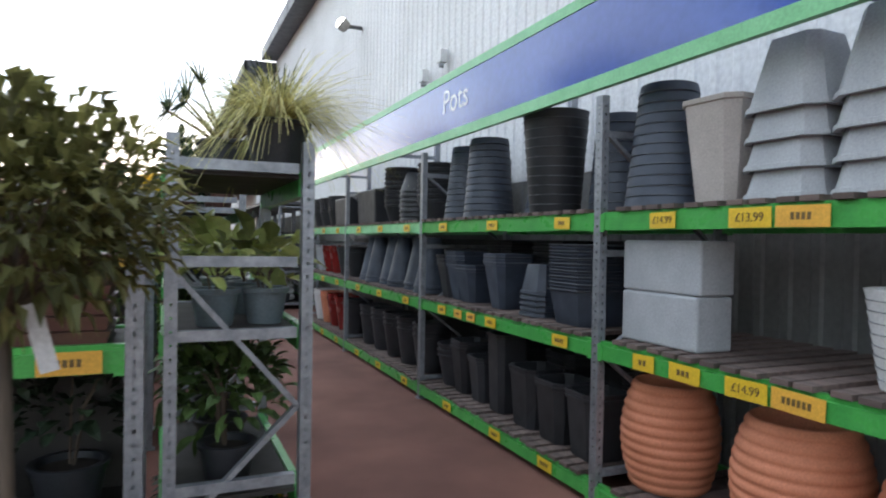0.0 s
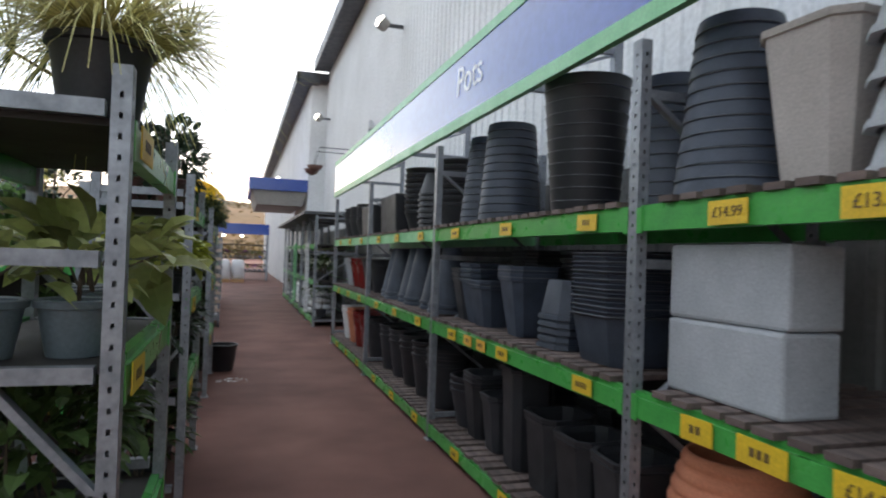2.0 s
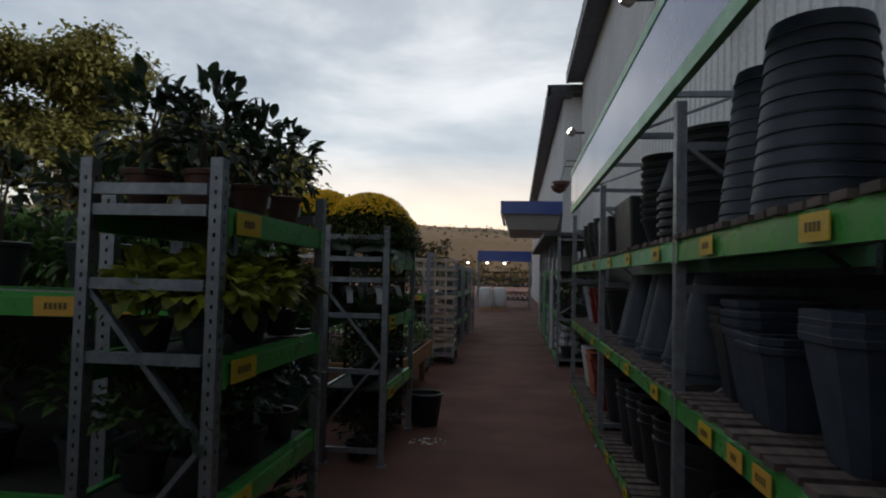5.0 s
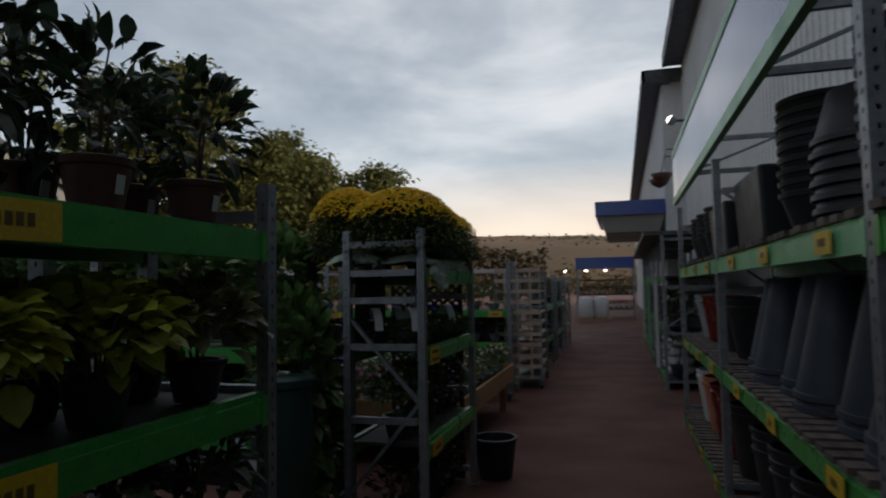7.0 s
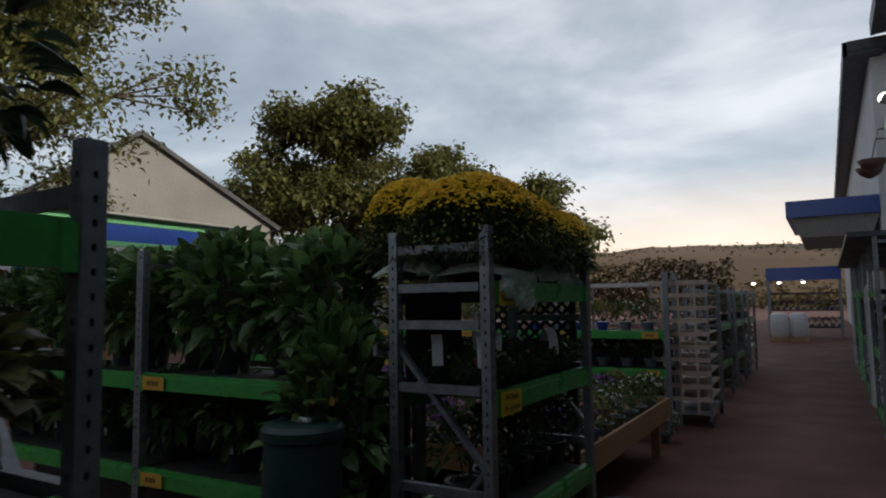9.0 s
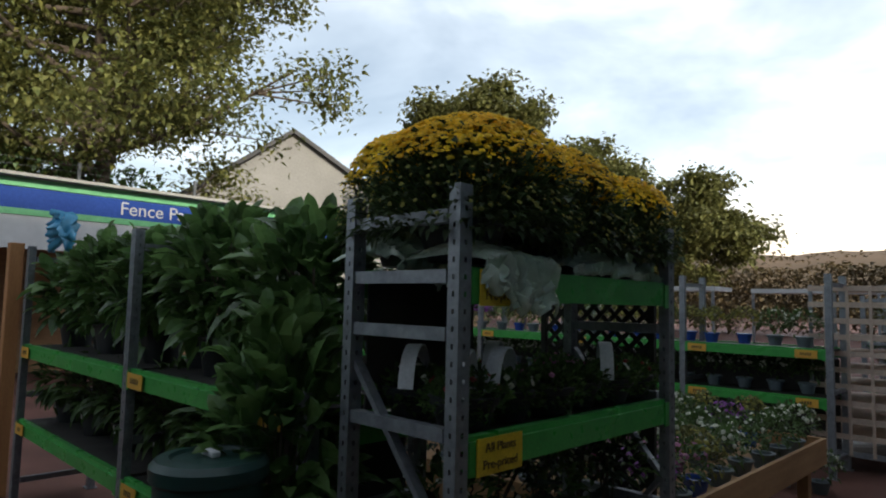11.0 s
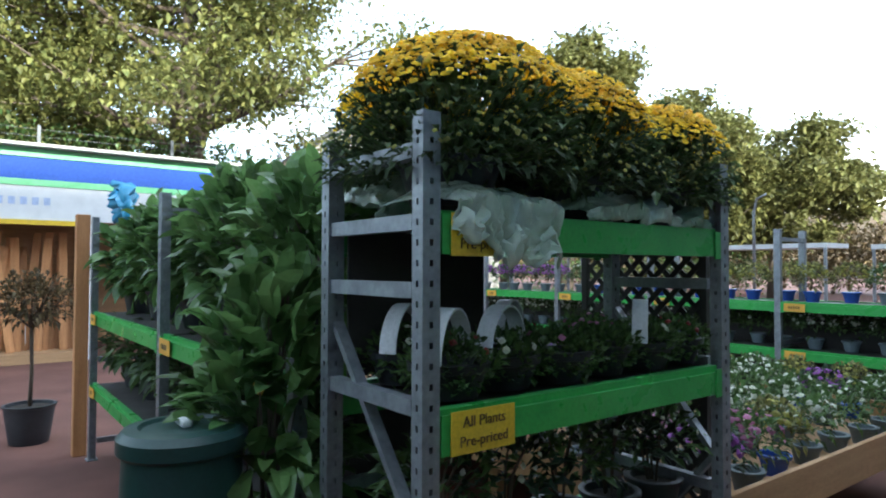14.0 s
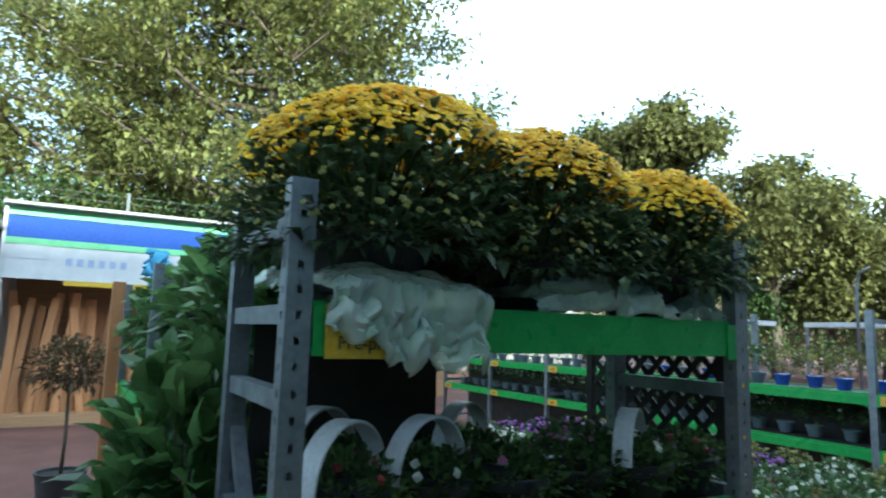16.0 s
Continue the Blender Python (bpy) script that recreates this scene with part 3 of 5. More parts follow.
def ringed(x, y, z, r_low, r_high, h, rings, mat, label):
    """A tall tapered pot with a shallow stepped ring every few centimetres, standing on either end."""
    h *= 0.965
    prof = [(r_low * 0.97, 0)]
    for k in range(rings):
        for t, step in ((0.02, 0.006), (0.55, 0.003), (0.93, 0.0)):
            u = (k + t) / rings
            prof.append((r_low + (r_high - r_low) * u + (step if r_low > r_high else 0.006 - step), h * u))
    prof += [(r_high, h - 0.006), (r_high - 0.008, h), (r_high * 0.86, h), (r_high * 0.84, h - 0.025), (0.01, h - 0.025)]
    o = base("ringed_pot", pose(x, y, z, rnd(-0.8, 0.8), rnd(-0.8, 0.8), rnd(0, 360)), label, "pot", "ringed pots")
    Shape().lathe(prof, 32).ob("body", mat, o, 25)
    # Pale bands paint the highlight on each ring's edge.
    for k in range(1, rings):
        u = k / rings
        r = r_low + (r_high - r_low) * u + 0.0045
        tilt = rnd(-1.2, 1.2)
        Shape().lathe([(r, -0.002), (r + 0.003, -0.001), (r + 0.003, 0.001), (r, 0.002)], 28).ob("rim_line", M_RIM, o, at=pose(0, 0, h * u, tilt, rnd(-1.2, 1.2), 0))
    return o


Z1, Z2, Z3 = (z + 0.026 for z in PR_LEVELS)
BLK, SLT = "black plastic pots nested in a stack on slats", "slate blue ribbed pots nested upside down on slats"
# nearest bay
ringed(2.60, 2.86, Z3, 0.232, 0.155, 0.72, 12, M_POTBLUE, "slate blue ringed pot standing upside down on slats")
ringed(2.98, 3.0, Z3, 0.2, 0.15, 0.68, 11, M_POTBLACK, "slate blue ringed pot standing upside down on slats")
stack(2.60, 2.43, Z3, 1, 0.125, 0.175, 0.53, 0.1, M_POTBEIGE, 1, False, "tall warm grey square tapered planter", turn=2)
stack(2.62, 2.02, Z3, 4, 0.125, 0.195, 0.34, 0.13, M_POTGREY, 1, True, "light grey square planters nested upside down")
stack(2.62, 1.58, Z3, 4, 0.125, 0.195, 0.36, 0.13, M_POTGREY, 1, True, "light grey square planters nested upside down")
stack(2.62, 1.14, Z3, 4, 0.125, 0.195, 0.36, 0.13, M_POTGREY, 1, True, "light grey square planters nested upside down")
for k in range(2):
    o = base("cube_planter", pose(2.52 + 0.008 * k, 2.70, Z2 + 0.283 * k, 0, 0, 1.5 * k), "pale grey textured trough planter stacked in a pair", "planter", "cube planters")
    sh = Shape().box(-0.12, -0.285, 0, 0.12, 0.285, 0.28)
    sh.ob("body", M_POTGREY, o, bevel=0.014)
ringed(2.60, 1.47, Z2, 0.15, 0.21, 0.40, 9, M_WHITE, "white ringed tapered pot on the middle shelf")


def beehive(x, y, z, r, h):
    prof = [(r * 0.62, 0)]
    n = 11
    for k in range(n * 6 + 1):
        t = k / (n * 6)
        body = r * (0.62 + 0.40 * math.sin(math.pi * (0.10 + 0.74 * t)) - 0.10 * t)
        prof.append((body + 0.013 * abs(math.sin(math.pi * n * t)), h * t))
    prof += [(r * 0.70, h * 0.985), (r * 0.66, h * 0.9), (r * 0.7, 0.06), (0.01, 0.05)]
    o = Shape().lathe(prof, 40).ob("beehive_pot", M_TERRA, None, True, pose(x, y, z))
    return tagged(o, "large ribbed terracotta beehive pot on the bottom shelf", "pot", "beehive pots")


beehive(2.66, 2.86, Z1, 0.275, 0.60)
beehive(2.66, 2.03, Z1, 0.30, 0.60)
beehive(2.68, 1.35, Z1, 0.30, 0.60)
# second bay
ringed(2.80, 3.52, Z3, 0.21, 0.16, 0.68, 10, M_POTBLUE, "slate blue ringed pot standing upside down on slats")
ringed(2.58, 3.98, Z3, 0.18, 0.235, 0.76, 11, M_POTBLACK, "black ringed pot standing on the slats")
ringed(2.84, 4.45, Z3, 0.20, 0.12, 0.66, 8, M_POTBLUE, "slate blue ringed pot standing upside down on slats")
ringed(2.58, 5.02, Z3, 0.22, 0.165, 0.71, 12, M_POTBLUE, "slate blue ringed pot standing upside down on slats")
ringed(2.60, 5.52, Z3, 0.205, 0.14, 0.70, 12, M_POTBLUE, "slate blue ringed pot standing upside down on slats")
SQ = "slate square planters nested in a stack"
stack(2.62, 3.56, Z2, 15, 0.20, 0.235, 0.24, 0.021, M_POTBLUE, 1, False, SQ, rim=0.014)
stack(2.56, 4.06, Z2, 5, 0.11, 0.14, 0.22, 0.04, M_POTBLUE, 1, True, SQ)
stack(2.56, 4.62, Z2, 4, 0.11, 0.165, 0.38, 0.022, M_POTBLUE, 1, False, SQ)
stack(2.56, 5.16, Z2, 2, 0.12, 0.165, 0.30, 0.03, M_POTBLUE, 1, False, SQ)
stack(2.58, 5.43, Z2, 4, 0.11, 0.16, 0.33, 0.04, M_POTBLUE, 1, False, SQ)
stack(2.60, 5.72, Z2, 3, 0.11, 0.155, 0.33, 0.04, M_POTBLACK, 1, False, SQ)
stack(2.95, 5.2, Z2, 5, 0.15, 0.2, 0.36, 0.05, M_POTBLACK, 1, False, "black square planters nested in a stack")
stack(2.95, 4.4, Z2, 5, 0.15, 0.2, 0.36, 0.05, M_POTBLACK, 1, False, "black square planters nested in a stack")
BSQ = "black square planter on the bottom shelf"
for y, r0, r1, h, c in ((3.42, 0.14, 0.165, 0.40, 2), (3.80, 0.14, 0.165, 0.40, 2), (4.18, 0.14, 0.165, 0.42, 2), (4.62, 0.12, 0.14, 0.64, 1), (4.98, 0.11, 0.14, 0.36, 2), (5.33, 0.11, 0.15, 0.42, 3)):
    stack(2.58, y, Z1, c, r0, r1, h, 0.03, M_POTBLACK, 1, False, BSQ)
stack(2.62, 5.66, Z1, 3, 0.15, 0.2, 0.30, 0.05, M_POTBLACK, 0, False, BLK)
for y in (3.6, 4.3, 5.0, 5.6):
    stack(3.0, y, Z1, 3, 0.14, 0.18, 0.42, 0.05, M_POTBLACK, 1, False, BSQ)
# third bay
for y, c in ((6.3, 8), (6.85, 7), (7.4, 9)):
    stack(2.64, y, Z3, c, 0.16, 0.215, 0.22, 0.055, M_POTBLACK, 0, y == 6.85, BLK)
# Plain box added in place of a dark stack of pots.
o = base("crate_box", pose(2.7, 8.2, Z3), "plain dark box on the top shelf", "crate")
Shape().box(-0.3, -0.4, 0, 0.3, 0.4, 0.44, 0.02).ob("body", M_POTBLACK, o, bevel=0.02)
for k in range(6):
    stack(2.56 + 0.05 * (k % 2), 6.22 + 0.44 * k, Z2, 2, 0.08, 0.185, 0.52, 0.05, M_POTBLUE, 0.25, True, "tall tapered slate pot turned over")
for y in (6.3, 6.8, 7.3, 7.8, 8.3):
    stack(2.6, y, Z1, 3, 0.15, 0.2, 0.40, 0.06, M_POTBLACK, 0, False, BLK)
# last bay
o = base("crate_box", pose(2.7, 9.45, Z3), "plain dark box on the top shelf", "crate")
Shape().box(-0.3, -0.4, 0, 0.3, 0.4, 0.40, 0.02).ob("body", M_POTBLACK, o, bevel=0.02)
for k, y in enumerate((10.3, 10.9, 11.4)):
    stack(2.62, y, Z3, 6, 0.15, 0.2, 0.26, 0.045, M_POTBLACK, 0, False, BLK)
for k in range(5):
    y = 9.15 + 0.50 * k
    stack(2.6, y, Z2, 2, 0.13, 0.19, 0.38, 0.05, (M_POTBLACK, M_POTBLACK, M_RED, M_RED, M_POTGREY)[k], 0, False, "glazed pots standing on the middle shelf")
    stack(2.6, y, Z1, 2, 0.15, 0.21, 0.46, 0.05, (M_POTBLACK, M_RED, M_RED, M_TERRA, M_WHITE)[k], 0, False, "glazed pots standing on the bottom shelf")


# ---- plants ----
def hemi(z0=-0.1):
    while True:
        v = Vector((rnd(-1, 1), rnd(-1, 1), rnd(z0, 1)))
        if 0.05 < v.length <= 1:
            return v.normalized()


def nursery_pot(parent, r, h, mat=None):
    Shape().lathe(pot_profile(r * 0.78, r, h, 0.025), 18).ob("pot", mat or M_POTBLACK, parent, 40)
    Shape().lathe([(r * 0.9, h - 0.03), (r * 0.5, h - 0.022), (0.01, h - 0.02)], 14).ob("compost", M_SOIL, parent)


def bushy(name, m, r, h, pot_r, pot_h, leaf, n, size, label, category="plant", group="", pot=None, wide=0.45, spread=1.0, flower=None, nf=0, fsize=0.02, up=0.5, low=-0.25):
    """A pot with stems and a crown of single leaves, flowers on top where given."""
    o = base(name, m, label, category, group)
    nursery_pot(o, pot_r, pot_h, pot)
    st, lf = Shape(), Shape()
    for k in range(max(4, n // 40)):
        d = hemi(0.35)
        tip = Vector((d.x * r * 0.8, d.y * r * 0.8, pot_h + h * (0.35 + 0.6 * d.z)))
        st.tube([(d.x * 0.02, d.y * 0.02, pot_h - 0.04), (tip.x * 0.4, tip.y * 0.4, pot_h + (tip.z - pot_h) * 0.6), tuple(tip)], [0.006, 0.005, 0.002], 4, False)
    st.ob("stems", M_BARK, o)
    for k in range(n):
        d = hemi(low)
        q = rnd(0.45, 1.0) ** 0.6
        p = Vector((d.x * r * q * spread, d.y * r * q * spread, pot_h + h * 0.45 + d.z * h * 0.55 * q))
        dd = (d + Vector((rnd(-0.6, 0.6), rnd(-0.6, 0.6), rnd(-0.3, up)))).normalized()
        L = size * rnd(0.6, 1.25)
        (lf.ovate if size > 0.08 else lf.leaf)(p, dd, (rnd(-0.5, 0.5), rnd(-0.5, 0.5), 1), L, L * wide, 0.25, rnd(0, 0.35))
    lf.ob("leaves", leaf, o)
    if flower:
        fl = Shape()
        for k in range(nf):
            d = hemi(0.1)
            q = rnd(0.9, 1.08)
            bloom(fl, Vector((d.x * r * q, d.y * r * q, pot_h + h * 0.45 + d.z * h * 0.58 * q)), d, fsize * rnd(0.7, 1.2))
        fl.ob("flowers", flower, o)
    return o


def bloom(s, p, d, r):
    """A small domed flower head with a notched rim."""
    d = Vector(d).normalized()
    u = d.orthogonal().normalized()
    w = d.cross(u)
    i, n = len(s.v), 8
    s.v.append(tuple(p + d * r * 0.5))
    for j in range(n):
        a = 2 * math.pi * j / n
        k = r * (1.0 if j % 2 else 0.78)
        s.v.append(tuple(p + (u * math.cos(a) + w * math.sin(a)) * k))
    s.f += [(i, i + 1 + j, i + 1 + (j + 1) % n) for j in range(n)]


def grass(name, m, pot_r, pot_h, n, length, width, mat, label, droop=(0.3, 0.9), lean=0.3, pot=None):
    o = base(name, m, label, "plant")
    nursery_pot(o, pot_r, pot_h, pot)
    s = Shape()
    for k in range(n):
        a = rnd(0, 6.283)
        e = rnd(lean, 1.6)
        d = Vector((math.cos(a), math.sin(a), e)).normalized()
        s.blade((math.cos(a) * rnd(0, pot_r * 0.5), math.sin(a) * rnd(0, pot_r * 0.5), pot_h - 0.02), d, length * rnd(0.6, 1.1), width * rnd(0.7, 1.2), rnd(*droop))
    s.ob("blades", mat, o)
    return o


def chrysanthemum(x, y, z, r, h, turn):
    """A dome of dark leaves with a cap of yellow flower heads and pale buds lower down."""
    o = base("chrysanthemum", pose(x, y, z, 0, 0, turn), "large dome of yellow chrysanthemums in a dark pot", "plant", "chrysanthemums on the rack")
    nursery_pot(o, 0.15, 0.14)
    lf, fl, bd, st = Shape(), Shape(), Shape(), Shape()
    bumps = [(hemi(0.0), rnd(0.02, 0.07)) for k in range(7)]

    def shell(d, q=1.0):
        k = 1 + sum(b * max(0, d.dot(v)) ** 6 for v, b in bumps)
        return Vector((d.x * r * q * k, d.y * r * q * k, 0.10 + (h - 0.10) * max(-0.05, d.z + 0.05) * q * k))

    for k in range(2600):
        d = hemi(-0.15)
        p = shell(d, rnd(0.55, 0.98))
        L = rnd(0.03, 0.06)
        lf.leaf(p, d + Vector((rnd(-0.7, 0.7), rnd(-0.7, 0.7), rnd(-0.5, 0.6))), (0, 0, 1), L, L * 0.5, 0.2, 0.2)
    for k in range(150):
        d = hemi(0.0)
        st.tube([(d.x * 0.05, d.y * 0.05, 0.12), tuple(shell(d, 0.6)), tuple(shell(d, 1.0))], [0.004, 0.003, 0.002], 3, False)
    for k in range(8200):
        d = hemi(0.0)
        if rnd(0, 1) < max(0.0, (d.z - 0.46) * 2.5):
            bloom(fl, shell(d, rnd(0.97, 1.05)), d + Vector((0, 0, 0.4)), rnd(0.008, 0.0145))
        elif rnd(0, 1) < 0.06:
            bloom(bd, shell(d, rnd(0.95, 1.02)), d + Vector((0, 0, 0.5)), rnd(0.005, 0.010))
    lf.ob("leaves", M_MUMLEAF, o)
    st.ob("stems", M_MIDLEAF, o)
    fl.ob("flowers", M_YFLOWER, o)
    bd.ob("buds", M_PALEFLOWER, o)


def tag_label(parent, x, y, z, turn=0):
    Shape().box(-0.014, -0.001, 0, 0.014, 0.001, 0.05).ob("plant_label", M_WHITE, parent, at=pose(x, y, z, 8, 0, turn))


# ---- left side: end racks along the aisle ----
LX, LD = 0.51, 0.55
random.seed(11)
END_Y = (2.50, 4.79, 7.775)
END_LEN = (1.22, 1.24, 1.38)
END_LEVELS = ((0.58, 1.215, 1.82), (0.72, 1.222, 1.766), (0.62, 1.195, 1.69))
END_BRACES = ((0.45, 0.90, 1.42), (0.36, 0.92, 1.46), (0.30, 0.86, 1.38))
END_RUNGS = ((0.12, 0.62, 1.19, 1.465, 1.825), (0.12, 0.62, 1.217, 1.48, 1.745, 1.82), (0.12, 0.75, 1.20, 1.49, 1.66, 1.84))
for k, y in enumerate(END_Y):
    r_ = rack("display_rack", pose(LX, y, 0, 0, 0, 90), [0.026, END_LEN[k] - 0.026], LD, 1.93, END_LEVELS[k], "galvanised display rack with green beams holding potted plants", lip=0.10,
              rungs=END_RUNGS[k], braces=END_BRACES[k], deck="mesh", group="display racks", post=(0.053, 0.045))
    for lv, z in enumerate(END_LEVELS[k]):
        if k == 2 and lv:
            continue
        ticket(r_, 0.22, z - 0.056, 0.22, 0.085, M_ORANGE if k == 2 else M_YELLOW)
    if k == 2:
        # Dark sheet added to blacken this stretch of the rack's back.
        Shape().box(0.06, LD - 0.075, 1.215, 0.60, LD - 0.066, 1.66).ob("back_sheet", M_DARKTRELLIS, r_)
        for card_z in (1.137, 1.628):
            sg = Shape().box(-0.105, -0.012, -0.052, 0.105, -0.008, 0.055).ob("sign_card", M_YELLOW, r_, at=pose(0.185, 0, card_z))
            for words, dz in (("All Plants", 0.026), ("Pre-priced", -0.022)):
                text(words, 0.038, M_INK, sg, pose(0, -0.0135, dz, 90, 0, 0))

grass("feather_grass", pose(0.40, 2.72, 1.825), 0.125, 0.21, 1100, 0.54, 0.0036, M_STRAW, "straw-coloured arching grass in a black pot on the rack top")


def palm(x, y, z):
    o = base("fan_palm", pose(x, y, z), "fan palm with spiky leaves in a black pot", "plant")
    nursery_pot(o, 0.14, 0.22)
    st, lf = Shape(), Shape()
    for k in range(11):
        a = k * 2.4
        d = Vector((math.cos(a), math.sin(a), rnd(0.25, 1.1))).normalized()
        L = rnd(0.26, 0.42)
        tip = Vector((0, 0, 0.2)) + d * L
        st.tube([(0, 0, 0.18), tuple(Vector((0, 0, 0.2)) + d * L * 0.5), tuple(tip)], [0.012, 0.008, 0.006], 5)
        u = d.orthogonal().normalized()
        w = d.cross(u)
        for j in range(19):
            b = -1.5 + 3.0 * j / 18
            lf.blade(tip, d * math.cos(b) + w * math.sin(b) + u * rnd(-0.1, 0.1), rnd(0.18, 0.27), 0.009, 0.12)
    st.ob("stems", M_BROWNLEAF, o)
    lf.ob("fronds", M_DARKLEAF, o)


palm(0.26, 3.48, 1.825)
random.seed(21)
for k, (hx, hy, hn, hl) in enumerate(((0.16, 2.70, 16, 0.10), (0.36, 2.74, 12, 0.09), (0.34, 3.12, 40, 0.17), (0.24, 3.46, 46, 0.18))):
    bushy("hosta", pose(hx, hy, 1.205), 0.14 if k < 2 else 0.25, 0.12 if k < 2 else 0.20, 0.09, 0.15, M_HOSTA, hn, hl, "hosta with broad cream-green leaves in a grey pot", group="hostas", pot=M_GREYPOT, wide=0.62, up=0.2)
for k in range(3):
    bushy("leafy_shrub", pose(0.22, 2.72 + 0.38 * k, 0.575), 0.22, 0.42, 0.11, 0.16, M_MIDLEAF, 160, 0.11, "mid-green leafy shrub in a black pot", group="shrubs on the lower shelf")
    bushy("leafy_shrub", pose(0.22, 2.72 + 0.38 * k, 0.0), 0.24, 0.34, 0.13, 0.16, M_DARKLEAF, 170, 0.11, "dark leafy shrub in a black pot on the ground", group="shrubs on the ground")
for k in range(2):
    bushy("yellow_flower_pot", pose(0.36, 2.75 + 0.5 * k, 0.18), 0.12, 0.2, 0.08, 0.1, M_MIDLEAF, 60, 0.07, "small plant with yellow flowers", flower=M_YFLOWER, nf=14, fsize=0.02, group="yellow flower pots")
# second end rack: skimmia on top, heuchera and shrubs below
for k in range(6):
    o = bushy("skimmia", pose(0.12 + 0.24 * (k % 2), 4.98 + 0.40 * (k // 2), 1.771), 0.17, 0.37, 0.085, 0.14, M_DARKLEAF, 150, 0.085, "dark evergreen skimmia in a brown pot on the rack top", group="skimmias", pot=M_BROWNPOT, wide=0.45, up=0.9, low=-0.7)
    tag_label(o, 0.09, -0.02, 0.04, 90)
for k in range(6):
    bushy("heuchera", pose(0.15 + 0.22 * (k % 2), 4.98 + 0.40 * (k // 2), 1.222), 0.17, 0.22, 0.085, 0.13, M_LIMELEAF if k % 3 != 2 else M_OLIVE, 170, 0.082, "lime-leaved heuchera in a dark pot", group="heucheras", wide=0.8, up=0.2)
    bushy("evergreen_pot", pose(0.15 + 0.22 * (k % 2), 4.98 + 0.40 * (k // 2), 0.718), 0.16, 0.30, 0.09, 0.14, M_DARKLEAF if k % 2 else M_MIDLEAF, 120, 0.09, "evergreen shrub in a black pot", group="evergreens on the low shelf")
for k in range(4):
    bushy("trailing_plant", pose(0.26, 4.95 + 0.30 * k, 0), 0.24, 0.42, 0.12, 0.18, M_DARKLEAF if k % 2 else M_MIDLEAF, 150, 0.11, "leafy plant in a pot on the ground", group="ground shrubs")
# third end rack
chrysanthemum(0.27, 8.04, 1.72, 0.37, 0.46, 10)
chrysanthemum(0.28, 8.52, 1.70, 0.33, 0.46, 80)
chrysanthemum(0.28, 8.98, 1.70, 0.31, 0.42, 150)
chrysanthemum(-0.16, 8.20, 1.72, 0.30, 0.50, 210)
chrysanthemum(-0.18, 8.75, 1.70, 0.30, 0.44, 300)


def bag(x, y, z, w, d, h, drape, seed, label):
    """A crumpled polythene bag: a creased sheet heaped on the shelf, its ragged edge hanging over the beam."""
    s = Shape()
    nu, nv = 64, 56
    for j in range(nv + 1):
        for i in range(nu + 1):
            u, v = i / nu - 0.5, j / nv
            k = noise.noise(Vector((u * 3.2 + seed, v * 3.0, seed)))
            rumple = 0.15 + 0.85 * min(1.0, max(0.0, (v - 0.60) * 4))
            crease = abs(noise.noise(Vector((u * 5 + v * 2, v * 6 - u * 2, seed + 3)))) - 0.2
            fine = abs(noise.noise(Vector((u * 19 - v * 6, v * 18, seed + 8)))) - 0.2
            edge = drape * (0.55 + 0.9 * (u + 0.5)) * (1 + 0.6 * noise.noise(Vector((u * 8, seed, 2.0))))
            t = v * (d + max(0.02, edge))
            heap = h * math.sin(math.pi * min(1.0, 0.12 + t / d * 0.78)) ** 0.7 * (1 - abs(2 * u) ** 3 * 0.7)
            if t < d:
                p = [x - d + t, z + 0.008 + max(0.0, heap * (1 + 0.5 * k))]
            else:
                p = [x + 0.022, z + 0.008 + max(0.0, heap * (1 + 0.5 * k)) * max(0.0, 1 - (t - d) / 0.05) - (t - d)]
            out = 0.05 * crease * rumple + 0.028 * fine * rumple
            s.v.append((max(p[0] + out, p[0] - 0.01) + (0.012 if t >= d else 0), y + u * w * (1 - 0.12 * v) + 0.03 * k + 0.02 * fine, p[1] + (abs(out) if t < d else out * 0.4)))
    for j in range(nv):
        for i in range(nu):
            a = j * (nu + 1) + i
            s.f.append((a, a + 1, a + nu + 2, a + nu + 1))
    o = s.ob("plastic_bag", M_BAG, None, 22)
    th = o.modifiers.new("thickness", "SOLIDIFY")
    th.thickness = 0.002
    return tagged(o, label, "bag", "polythene bags")


bag(0.50, 8.04, 1.695, 0.40, 0.30, 0.085, 0.13, 1.7, "crumpled pale green polythene bag hanging over the beam")
bag(0.46, 8.62, 1.695, 0.52, 0.34, 0.11, 0.02, 4.2, "crumpled clear polythene bag lying on the shelf")
bag(0.44, 9.02, 1.695, 0.22, 0.30, 0.06, 0.02, 2.6, "crumpled clear polythene bag lying on the shelf")
bag(0.10, 7.98, 1.695, 0.30, 0.26, 0.12, 0.05, 7.1, "crumpled clear polythene bag lying on the shelf")


